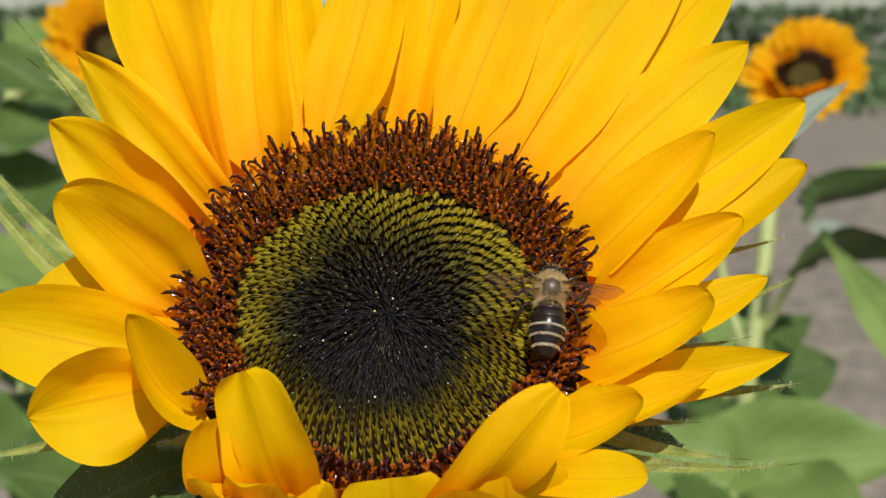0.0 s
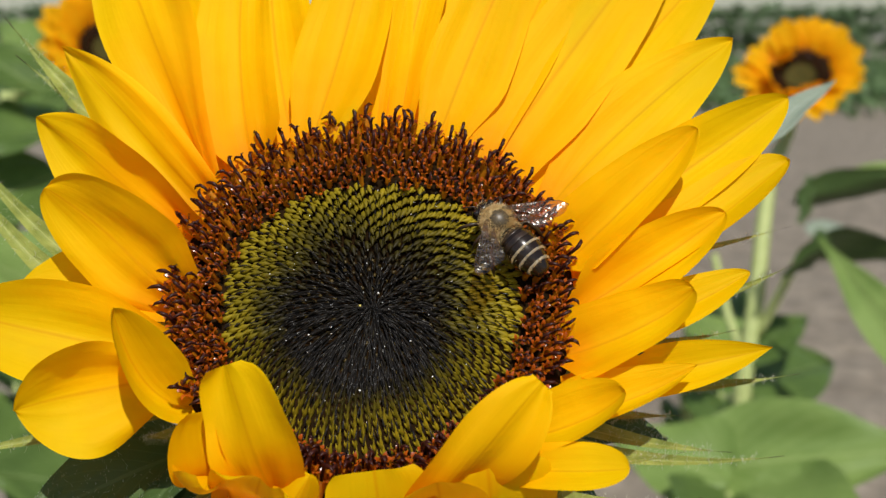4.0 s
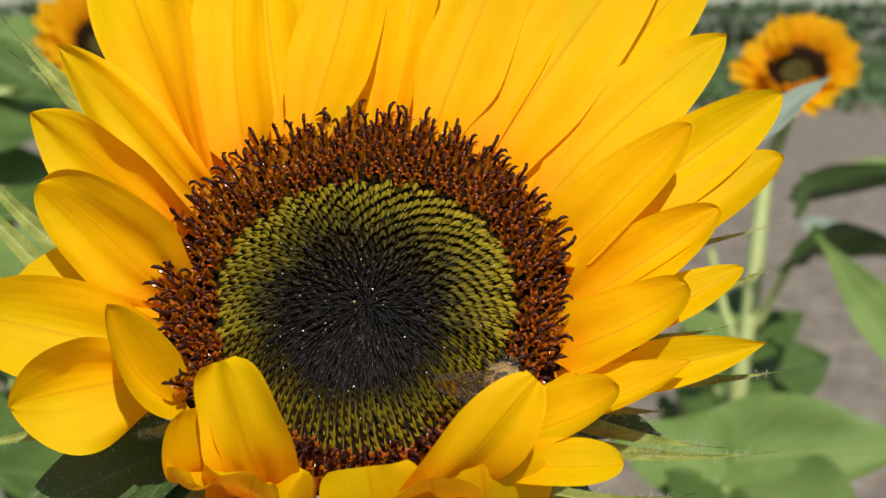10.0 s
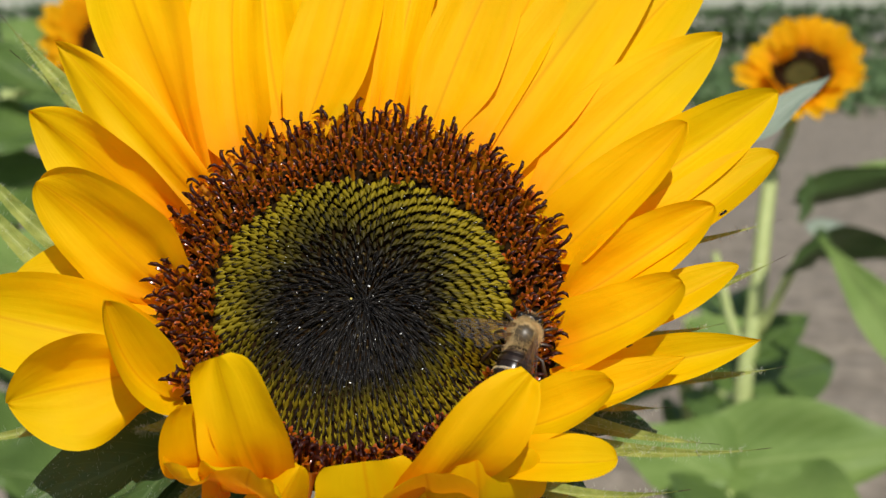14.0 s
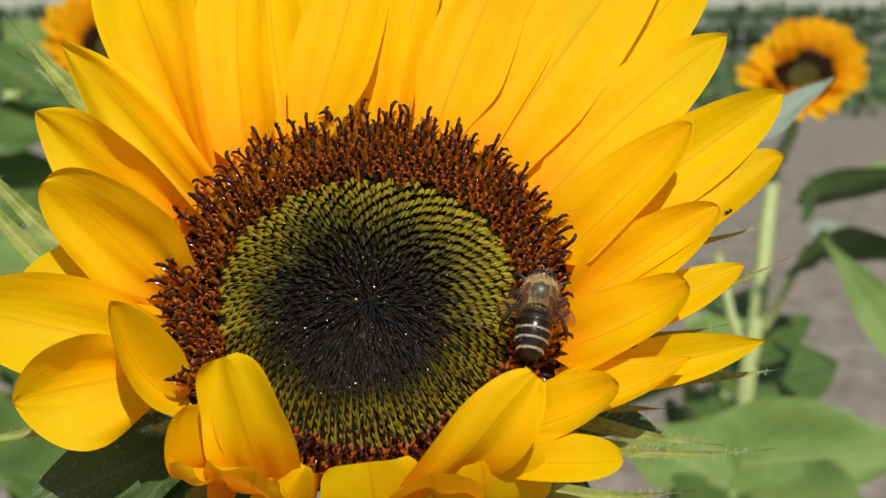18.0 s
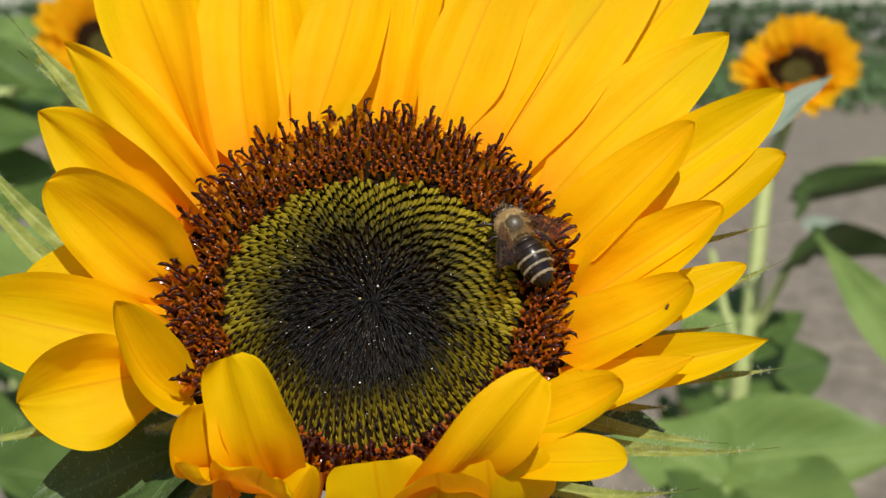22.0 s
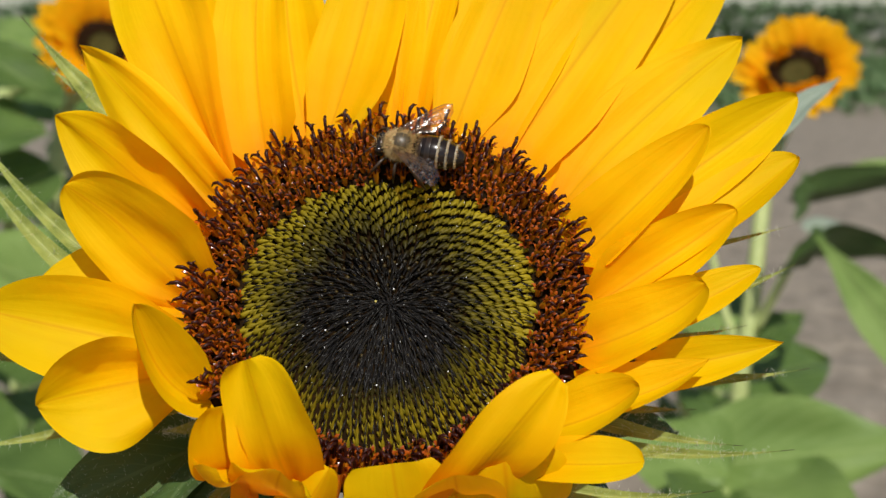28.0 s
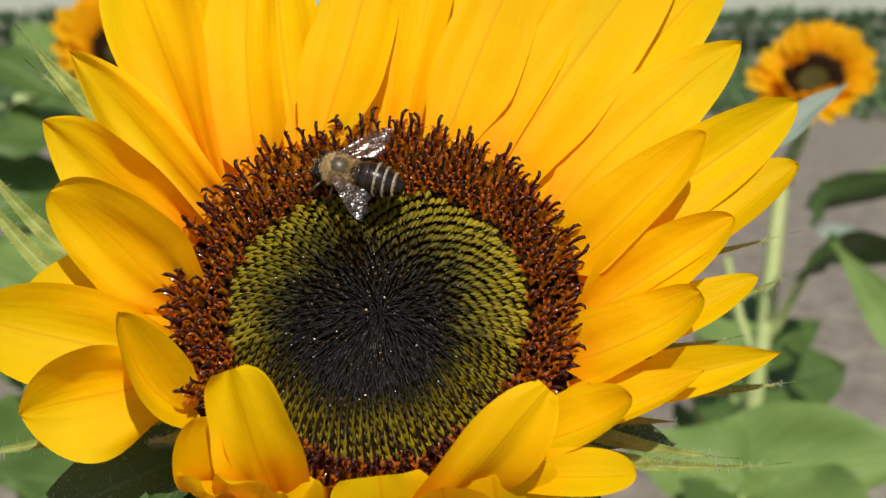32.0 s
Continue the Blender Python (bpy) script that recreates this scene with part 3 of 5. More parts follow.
def specks():
    tv, tf = ball((0, 0, 0), (1, 1, 1), 4, 6)
    tr = []
    for _ in range(90):
        r, a = 19 * sqrt(rng.random()), rng.uniform(0, 2 * pi)
        s = 0.075 * rng.uniform(0.5, 1.2)
        tr.append((np.eye(3) * s * MM, np.array((r * cos(a), r * sin(a), dome(r) + 1.1)) * MM))
    for u, v in ((-10.2, -4.8), (-8.7, -4.8), (-1.4, -13.5), (0.6, 2.3), (-5.8, -3.2), (5.2, -5.4)):
        tr.append((np.eye(3) * 0.15 * MM, np.array((u, v, dome(math.hypot(u, v)) + 1.2)) * MM))
    scatter("nectar_drop", tv, tf, tr, [DEW], sunflower, "tiny glistening drops on the disc")["kind"] = "stuff"
    link_mesh("pollen_grain", *(lambda b: (mm(b[0]), b[1]))(ball((-1.9, 0.4, -2.6), (0.2, 0.2, 0.17), 5, 8)), [POLLEN], sunflower, label="yellow pollen grain on the dark centre")


specks()
petal_count = 0


def ray_petal(angle, tip, width, rise=14, start=None, side=None, cup=0.22, crease=0.035, twist=(0, 0), ripple=0.09, base_w=-1.8, base_r=26.2, wide=0.46, foot=0.42, point=1.35, curl=0.0, fold=0.22, ridge=0.028, blunt=0.0, bend=0.0, skew=0.0, tone=0.0):
    """One yellow ray petal: where it leaves the rim (degrees), its tip, its width, how it arches, and its tone: oranger
    puts in shade, yellower puts in sunlight.
    """
    global petal_count
    petal_count += 1
    rad = np.array((cos(radians(angle)), sin(radians(angle)), 0))
    base = rad * base_r + np.array((0, 0, base_w))
    tip = np.array(tip, dtype=float)
    chord = tip - base
    length = np.linalg.norm(chord)
    flat = unit((chord[0], chord[1], 0))
    if curl:
        along = chord / length
        tip = tip - unit(np.array((0, 0, 1)) - along[2] * along) * curl * width * 0.627
        chord = tip - base
        length = np.linalg.norm(chord)
    if start is None:
        e = math.asin(chord[2] / length) + radians(rise)
        first = unit(0.35 * rad + 0.65 * flat) * cos(e) + np.array((0, 0, sin(e)))
    else:
        first = rad * cos(radians(start)) + np.array((0, 0, sin(radians(start))))
    if side is None:
        sd = np.array((flat[1], -flat[0], 0))
    else:
        sd = np.array((sin(radians(side)), -cos(radians(side)), 0))
    turn_point = base + first * length * 0.5 + np.array((-flat[1], flat[0], 0)) * bend * length
    v, f, uv = blade(base, turn_point, tip, -sd, width, petal_outline(wide, foot, point, blunt), cup, crease, twist, ripple, seed=petal_count, curl=curl, fold=fold, ridge=ridge, skew=skew)
    return link_mesh("petal", mm(v), f, [PETAL], sunflower, uv=[(a + tone, b) for a, b in uv])


# upper petals
ray_petal(148.6, (-42.52, 63.19, 5.00), 15.9, twist=(-22, -26), base_w=-1.1, wide=0.66, foot=0.25, point=0.94, fold=0.12, bend=-0.095, skew=-0.06, tone=-0.12, ripple=0.16)
ray_petal(131.7, (-19.43, 64.72, 5.00), 12.4, twist=(-6, -6), base_w=-0.3, wide=0.182, foot=0.3, point=1.8, fold=0.1, bend=-0.008, skew=0.091)
ray_petal(116.5, (-18.50, 68.50, -3.00), 13.0, rise=6, base_w=-2.4, foot=0.85, wide=0.4)
ray_petal(139.0, (-34.78, 66.45, -2.00), 12.0, rise=6, base_w=-2.6, foot=0.85, wide=0.4)
ray_petal(78.0, (15.50, 66.50, 0.00), 12.0, rise=6, base_w=-2.6, foot=0.85, wide=0.4)
ray_petal(174.0, (-50.00, 3.50, -2.00), 12.0, base_w=-4.0, foot=0.85, wide=0.4)
ray_petal(60.8, (31.15, 66.45, 2.00), 13.0, rise=8, base_w=-1.6, foot=0.7, tone=0.1)
ray_petal(113.5, (-1.09, 64.79, 5.00), 13.2, base_w=-0.9, wide=0.326, foot=0.45, point=1.68, fold=0.1, bend=-0.162, skew=-0.045, tone=0.08)
ray_petal(95.0, (1.37, 63.42, 1.50), 13.0, base_w=-2.6, foot=0.85, wide=0.4)
ray_petal(85.3, (9.87, 64.31, 4.00), 8.0, twist=(-3, -3), base_w=-2.4, wide=0.597, foot=0.67, point=1.33, bend=0.007, skew=-0.039)
ray_petal(71.4, (23.34, 63.03, 4.50), 13.4, cup=0.08, fold=0.06, twist=(-2, -2), base_w=-0.7, wide=0.295, foot=0.5, point=1.42, bend=-0.005, skew=-0.107, tone=0.16)
ray_petal(52.5, (44.08, 61.78, 4.30), 16.4, rise=9, cup=0.10, twist=(0, 0), base_w=-0.8, wide=0.3, foot=0.7, point=2.74, fold=0.05, bend=0.005, skew=-0.063, tone=0.16)
# right-hand petals
ray_petal(43.5, (53.85, 59.90, 1.00), 14.0, rise=9.5, cup=0.05, base_w=-2.0, foot=0.8, wide=0.5, fold=0.1, tone=0.08)
ray_petal(28.9, (53.43, 41.68, 3.20), 13.4, rise=9, cup=0.06, base_w=-1.5, wide=0.419, foot=0.335, point=1.29, fold=0.10, bend=0.095, skew=-0.016, tone=0.08)
ray_petal(12.3, (44.95, 21.86, 9.00), 10.7, cup=0.4, twist=(-3, -3), base_w=-1.2, wide=0.162, foot=0.194, point=1.82, curl=0.25, fold=0.35, bend=0.026, skew=0.099)
ray_petal(18.7, (61.25, 32.79, 1.00), 11.6, twist=(14, 14), base_w=-4.2, wide=0.469, foot=0.9, point=1.39, fold=0.4, bend=-0.018, skew=0.018)
ray_petal(-1.2, (59.47, 21.52, 2.00), 9.8, twist=(-21, -21), base_w=-3.6, wide=0.631, foot=0.9, point=1.78, fold=0.3, bend=0.012, skew=0.15)
ray_petal(-4.6, (48.07, 10.44, 6.00), 9.9, cup=0.4, twist=(6, 6), base_w=-2, wide=0.37, foot=0.218, point=1.69, curl=0.25, fold=0.35, bend=0.045, skew=0.011)
ray_petal(-14.8, (52.02, 3.36, 2.00), 7.4, twist=(-7, -7), base_w=-3.6, wide=0.503, foot=0.4, point=1.49, fold=0.4, bend=-0.006, skew=0.05)
ray_petal(-17.8, (42.26, -2.55, 8.00), 10.7, cup=0.4, twist=(-9, -9), base_w=-1.2, wide=0.257, foot=0.257, point=2.21, curl=0.3, fold=0.35, skew=-0.103)
ray_petal(-29.0, (53.81, -7.93, 2.00), 7.1, twist=(8, 8), base_w=-3.2, wide=0.54, foot=0.522, point=0.93, fold=0.4, bend=0.049, skew=-0.042)
ray_petal(-41.5, (42.40, -12.35, 6.00), 7.9, cup=0.4, twist=(-15, -15), base_w=-2.4, wide=0.377, foot=0.41, point=1.24, curl=0.2, fold=0.35, bend=0.033, skew=0.052)
ray_petal(-49.4, (32.25, -16.97, 9.00), 8.4, cup=0.4, twist=(-11, -11), base_w=-1.4, wide=0.607, foot=0.492, point=1.97, curl=0.25, fold=0.35, skew=0.037)
# lower petals, folded up and over the rim
# negative tone puts the orange of shaded undersides into the petal colour
ray_petal(-78.0, (21.64, -17.93, 15.00), 11.7, start=72, side=-74, cup=-0.05, crease=0.01, twist=(2, 2), ripple=0.22, base_w=-3.5, base_r=30.5, wide=0.473, foot=0.754, point=2.55, fold=0, ridge=0.015, blunt=0.35, bend=0.023, skew=0.07, tone=-0.48)
ray_petal(-59.0, (32.50, -26.76, 9.00), 6.8, rise=24, twist=(-7, -7), base_w=-3, wide=0.743, foot=0.64, point=2.19, bend=-0.041, skew=0.012, tone=-0.26)
ray_petal(-64.2, (15.02, -26.37, 8.00), 18.0, start=45, side=-74, cup=0.12, crease=0, ripple=0.1, base_w=-6, base_r=33, wide=0.72, foot=0.95, point=3.6, fold=0, blunt=0.92)
ray_petal(-72.7, (8.90, -29.89, 12.00), 12.0, start=70, side=-82, cup=-0.2, crease=0, base_w=-3, base_r=30, wide=0.72, foot=0.9, point=3.6, fold=0, blunt=0.7, tone=-0.26)
ray_petal(-85.3, (1.10, -26.63, 8.00), 14.5, start=45, side=-90, cup=0.06, crease=0, ripple=0.16, base_w=-6, base_r=33, wide=0.72, foot=0.95, point=3.6, fold=0, blunt=0.9)
ray_petal(-111.3, (-6.76, -27.33, 8.00), 7.5, start=45, side=-104, cup=0.8, base_w=-6, base_r=33, wide=0.5, foot=0.9, point=2)
ray_petal(-115.5, (-12.33, -29.34, 12.00), 12.5, start=68, side=-104, cup=-0.2, crease=0, ripple=0.25, base_w=-3, base_r=31, wide=0.72, foot=0.95, point=3.6, fold=0, blunt=0.8, tone=-0.26)
ray_petal(-112.2, (-17.49, -15.83, 15.00), 11.9, start=72, side=-98, cup=-0.05, crease=0.01, twist=(-16, -16), ripple=0.30, base_w=-3.5, base_r=30.5, wide=0.66, foot=0.24, point=3.2, fold=0, ridge=0.008, blunt=0.42, bend=-0.062, skew=0.16, tone=-0.48)
ray_petal(-127.0, (-20.60, -19.20, 8.00), 8.4, start=58, side=-112, cup=-1.1, crease=0, base_w=-2, base_r=31, wide=0.5, foot=0.7, point=3, fold=0, blunt=0.5, ripple=0.2, tone=-0.26)
ray_petal(-130.0, (-18.72, -29.18, 9.00), 8.0, start=25, cup=0.9, crease=0, base_w=-2, base_r=29, wide=0.6, foot=0.8, point=3, fold=0, blunt=0.6, ripple=0.2, tone=-0.26)
# left-hand petals
ray_petal(-146.8, (-32.08, -6.99, 13.00), 8.4, start=22, cup=0.45, twist=(14, 4), base_w=-2, base_r=26.4, wide=0.569, foot=0.523, point=1.78, fold=0.6, bend=-0.098, skew=-0.133)
ray_petal(-158.5, (-45.64, -16.97, 4.00), 15.4, cup=0.25, twist=(-31, -35), base_w=-3, wide=0.615, foot=0.183, point=1.44, curl=0.08, fold=0.32, ridge=0.045, bend=0.027, skew=0.064, tone=-0.12, ripple=0.16)
ray_petal(-163.7, (-56.57, -2.18, 1.00), 14.7, cup=0.25, twist=(-14, -14), base_w=-4, wide=0.485, foot=0.432, point=1.62, fold=0.2, bend=-0.017, skew=0.026)
ray_petal(179.5, (-43.60, 13.00, 9.50), 15.5, crease=0.02, twist=(-38, -44), base_w=-1.4, wide=0.4, foot=0.55, point=2.05, curl=0.12, fold=0.07, ridge=0.04, bend=-0.035, skew=-0.147, tone=-0.12)
ray_petal(160.2, (-47.51, 25.94, 7.00), 12.6, crease=0.02, twist=(-36, -42), base_w=-2.2, wide=0.55, foot=0.7, point=1.29, curl=0.12, fold=0.06, ridge=0.04, skew=0.01, tone=-0.12, ripple=0.16)
ray_petal(148.9, (-45.72, 38.43, 6.00), 10.6, crease=0.02, twist=(-24, -30), base_w=-3, wide=0.49, foot=0.75, point=1.19, curl=0.12, fold=0.1, ridge=0.04, bend=-0.023, skew=0.024, tone=-0.12, ripple=0.16)


def bract(angle, tip, width, base_w=-6, base_r=25.0, rise=12, tail=0.93):
    """A narrow green bract with a drawn-out dark tip and a fringe of pale hairs."""
    rad = np.array((cos(radians(angle)), sin(radians(angle)), 0))
    base = rad * base_r + np.array((0, 0, base_w))
    tip = np.array(tip, dtype=float)
    chord = tip - base
    length = np.linalg.norm(chord)
    flat = unit((chord[0], chord[1], 0))
    first = unit(0.5 * rad + 0.5 * flat) * cos(radians(rise)) - np.array((0, 0, sin(radians(rise)) * 0.6))
    sd = np.array((-flat[1], flat[0], 0))
    out = lambda s: max(0.0, 1 - (s / tail) ** 2.1) ** 1.1 + 0.035 * (1 - s) + 0.012 if s < tail else 0.035 * (1 - s) + 0.012
    v, f, uv = blade(base, base + first * length * 0.45, tip, sd, width, out, 0.5, 0.05, ripple=0.08, ns=24, na=6, seed=angle)
    ob = link_mesh("bract", mm(v), f, [BRACT, BRACT_TIP], sunflower, [0 if i // 6 < 21 else 1 for i in range(len(f))], uv)
    tv, tf = [(0.5, 0, 0), (-0.25, 0.43, 0), (-0.25, -0.43, 0), (0, 0, 1)], [(0, 1, 3), (1, 2, 3), (2, 0, 3)]
    tr = []
    for i in range(1, 20):
        for k in range(0, 7, 1):
            for _ in range(3):
                p = np.asarray(v[i * 7 + k]) + rng.normal(size=3) * 0.25
                side = (k - 3) / 3
                d = sd * side * 0.8 + np.array((0, 0, 0.6 * rng.normal())) + rng.normal(size=3) * 0.35
                z = basis(d)
                tr.append((z * np.array((0.045, 0.045, rng.uniform(0.4, 0.95))) * MM, p * MM))
    scatter("hair_fringe", tv, tf, tr, [HAIR], ob, "fine pale hairs on the bract", smooth=False)["kind"] = "stuff"


bract(147.2, (-60.04, 51.76, -4.00), 7.5)
bract(142.6, (-57.31, 44.80, -5.00), 5.0)
bract(-179.1, (-66.39, 33.08, -5.00), 4.3)
bract(-169.7, (-65.15, 27.56, -3.00), 5.0)
bract(179.1, (-48.82, 8.44, -3.00), 2.5)
bract(-167.3, (-64.68, -5.94, -5.00), 4.3)
bract(-154.2, (-59.11, -21.68, -2.00), 3.1)
bract(-144.1, (-31.15, -19.07, -2.00), 3.6)
bract(-130.7, (-25.99, -34.50, 4.00), 3.0)
bract(13.7, (60.52, 13.22, -3.00), 2.2)
bract(-6.0, (59.73, 6.39, -1.00), 3.8)
bract(-9.9, (50.47, -3.20, -3.00), 2.6)
bract(-20.5, (58.65, -9.64, -3.00), 3.4)
bract(-27.6, (41.51, -16.74, 0.00), 2.5)
bract(-31.7, (47.81, -21.22, -2.00), 2.9)
bract(-39.4, (54.36, -22.01, -1.00), 2.7)
bract(-45.1, (40.92, -22.38, 2.00), 3.4)
bract(-57.1, (42.96, -27.92, 0.00), 3.1)


def main_stem():
    r = sunflower.matrix_world.to_3x3().transposed()
    down = np.array(r @ Vector((0, 0, -1)))
    back = np.array((0, 0, -1.0))
    origin = np.array(sunflower.matrix_world.translation)
    length = origin[2] / MM
    pts, p = [], np.array((0, 0, -22.0))
    p0 = p + back * 30
    pts = [p, p + back * 15, p0]
    d = back
    while True:
        k = min(1.0, len(pts) / 9)
        d = unit(back * (1 - k) + down * k)
        nxt = pts[-1] + d * 26
        z = (np.array(sunflower.matrix_world @ Vector(nxt * MM)))[2]
        pts.append(nxt)
        if z < -0.01:
            break
    v, f = tube(pts, [6.5 + 2.5 * i / len(pts) for i in range(len(pts))], 14)
    link_mesh("stem", mm(v), f, [STEM], sunflower, label="thick hairy green stem")


main_stem()


# ------------------------------------------------------------------ leaves and other plants
def heart(s):
    if s < 0.25:
        return 0.35 + 0.65 * sin(s / 0.25 * pi / 2) ** 0.8
    q = (s - 0.25) / 0.75
    return max(0.0, 1 - q ** 1.45) ** 0.95 + 0.02 * (1 - q)


def leaf(parent, base, tip, width, sag=0.15, facing=(0, -0.4, 1), material=None, seed=1, twist=(0, 0), label="", cup=0.15, outline=heart):
    """A broad pointed leaf between two places of the world (metres)."""
    inv = parent.matrix_world.inverted() if parent else Matrix()
    base, tip = np.array(base), np.array(tip)
    length = np.linalg.norm(tip - base)
    face = unit(facing)
    mid = (base + tip) / 2 + face * length * sag * 2
    sd = np.cross(face, tip - base)
    v, f, uv = blade(base, mid, tip, unit(sd), width, outline, cup, 0.03, twist, 0.16, 22, 14, seed=seed, ridge=0.006)
    v = [inv @ Vector(q) for q in v]
    return link_mesh("leaf", v, f, [material or LEAF], parent, uv=uv, label=label)


def stalk(parent, points, r0, r1, name="petiole"):
    inv = parent.matrix_world.inverted()
    n = len(points)
    fine = []
    for i in range(n - 1):
        a, b = np.array(points[i]), np.array(points[i + 1])
        for k in range(4):
            fine.append(a + (b - a) * k / 4)
    fine.append(np.array(points[-1]))
    m = len(fine)
    v, f = tube(fine, [r0 + (r1 - r0) * i / (m - 1) for i in range(m)], 10)
    return link_mesh(name, [inv @ Vector(q) for q in v], f, [STEM], parent)


def far_head(parent, centre, axis, radius, petals, seed, disc=0.38, folded=()):
    """The head of a plant further off: two whorls of petals round a dark disc."""
    r = random.Random(seed)
    inv = parent.matrix_world.inverted()
    b = basis(axis, np.cross(axis, (0, 0, 1)))
    place = lambda q: inv @ Vector(np.asarray(centre) + b @ np.asarray(q))
    rd = radius * disc
    prof = [(0.001, rd * 0.02), (rd * 0.5, rd * 0.06), (rd * 0.8, rd * 0.22), (rd, rd * 0.1), (rd * 0.98, -rd * 0.2), (rd * 0.5, -rd * 0.55), (rd * 0.2, -rd * 0.9)]
    verts = [place((q * cos(2 * pi * k / 28), q * sin(2 * pi * k / 28), w)) for q, w in prof for k in range(28)]
    faces = [(i * 28 + k, i * 28 + (k + 1) % 28, (i + 1) * 28 + (k + 1) % 28, (i + 1) * 28 + k) for i in range(len(prof) - 1) for k in range(28)]
    fm = [0 if i < 1 else (1 if i < 4 else 2) for i in range(len(prof) - 1) for _ in range(28)]
    link_mesh("disc", verts, faces, [CORE, DISC_BASE, STEM], parent, fm, label="dark brown disc with a hollow middle")
    tv, tf = tube([(0, 0, 0), (0, 0, 0.6), (0.15, 0, 1)], [0.25, 0.22, 0.1], 4)
    tr = []
    for k in range(150):
        q, a = rd * r.uniform(0.55, 1.02), r.uniform(0, 2 * pi)
        z = b @ np.array((0.35 * cos(a), 0.35 * sin(a), 1))
        m = np.array(inv.to_3x3()) @ (basis(z) * rd * 0.16)
        tr.append((m, np.array(place((q * cos(a), q * sin(a), rd * 0.08)))))
    scatter("floret", tv, tf, tr, [STIGMA], parent, "dark florets crowded round the disc")["kind"] = "stuff"
    for k in range(petals):
        a = 2 * pi * (k + r.uniform(-0.25, 0.25)) / petals
        l = (radius - rd * 0.9) * r.uniform(0.84, 1.14)
        up = r.uniform(0.35, 0.8) if k % 2 else r.uniform(0.1, 0.4)
        for lo, hi, least, most, share in folded:
            if lo < math.degrees(a) % 360 < hi and k % 2:
                up, l = r.uniform(least, most), l * share
        rad = np.array((cos(a), sin(a), 0))
        base = rad * rd * 0.93 + np.array((0, 0, -rd * 0.06 * (k % 2)))
        tip = base + (rad * cos(up) + np.array((0, 0, sin(up)))) * l
        mid = base + (rad * cos(up + 0.35) + np.array((0, 0, sin(up + 0.35)))) * l * 0.5
        v, f, uv = blade(base, mid, tip, np.array((-rad[1], rad[0], 0)), l * r.uniform(0.50, 0.64), petal_outline(), 0.2, 0.03, ripple=0.1, ns=10, na=6, seed=seed + k)
        link_mesh("petal", [place(q) for q in v], f, [PETAL_FAR], parent, uv=uv)
    for k in range(14):
        a = 2 * pi * k / 14 + 0.2
        rad = np.array((cos(a), sin(a), 0))
        base = rad * rd * 0.8 + np.array((0, 0, -rd * 0.3))
        tip = rad * radius * r.uniform(0.75, 0.9) + np.array((0, 0, -rd * r.uniform(0.2, 0.5)))
        v, f, uv = blade(base, (base + tip) / 2, tip, np.array((-rad[1], rad[0], 0)), rd * 0.35, petal_outline(0.3), 0.2, 0.03, ns=8, na=4, seed=k)
        link_mesh("bract", [place(q) for q in v], f, [BRACT], parent, uv=uv)


def plant(at, label):
    p = new("sunflower")
    p.location = at
    bpy.context.view_layer.update()
    return tagged(p, label, "sunflower", "sunflowers of the field")


# the leaf of the main plant behind its petals
leaf(sunflower, (0.0730, 0.3000, 1.1753), (0.1013, 0.3327, 1.1886), 0.0085, 0.05, (-0.3, -0.8, 0.6), LEAF_GREY, 3, label="narrow grey-green upper leaf")

def leaf_hairs(ob, count, size, seed):
    """Short stiff hairs standing on a leaf."""
    r = np.random.default_rng(seed)
    co = np.array([tuple(v.co) for v in ob.data.vertices])
    tv, tf = [(0.5, 0, 0), (-0.25, 0.43, 0), (-0.25, -0.43, 0), (0, 0, 1)], [(0, 1, 3), (1, 2, 3), (2, 0, 3)]
    tr = []
    for _ in range(count):
        k = int(r.integers(15, len(co) - 1))
        p = co[k] + (co[k - 15] - co[k]) * r.random() + (co[k - 1] - co[k]) * r.random() * (k % 15 > 0)
        d = np.array((0.0, 0.4, 0.8)) + r.normal(size=3) * 0.5
        tr.append((basis(d) * np.array((0.05, 0.05, size * r.uniform(0.5, 1.3))) * MM, p))
    scatter("hair_fringe", tv, tf, tr, [HAIR], ob, "fine pale hairs on the leaf", smooth=False)["kind"] = "stuff"


# LEAF_DARK: dark green with the shade below the flower put in
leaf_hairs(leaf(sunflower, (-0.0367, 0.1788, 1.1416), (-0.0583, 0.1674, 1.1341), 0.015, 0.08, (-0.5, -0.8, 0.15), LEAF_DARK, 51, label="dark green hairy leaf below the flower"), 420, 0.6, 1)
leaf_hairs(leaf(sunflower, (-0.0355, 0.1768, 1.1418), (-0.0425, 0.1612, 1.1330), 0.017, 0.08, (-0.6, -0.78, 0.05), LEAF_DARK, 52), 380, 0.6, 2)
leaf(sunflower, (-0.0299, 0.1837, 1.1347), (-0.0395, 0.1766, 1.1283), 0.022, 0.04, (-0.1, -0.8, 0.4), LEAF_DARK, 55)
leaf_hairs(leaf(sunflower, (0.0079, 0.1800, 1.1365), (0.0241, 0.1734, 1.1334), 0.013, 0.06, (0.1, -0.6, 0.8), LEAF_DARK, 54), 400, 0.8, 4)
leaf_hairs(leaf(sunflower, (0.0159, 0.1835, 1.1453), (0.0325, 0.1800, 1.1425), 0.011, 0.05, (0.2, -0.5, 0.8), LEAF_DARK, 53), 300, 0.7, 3)

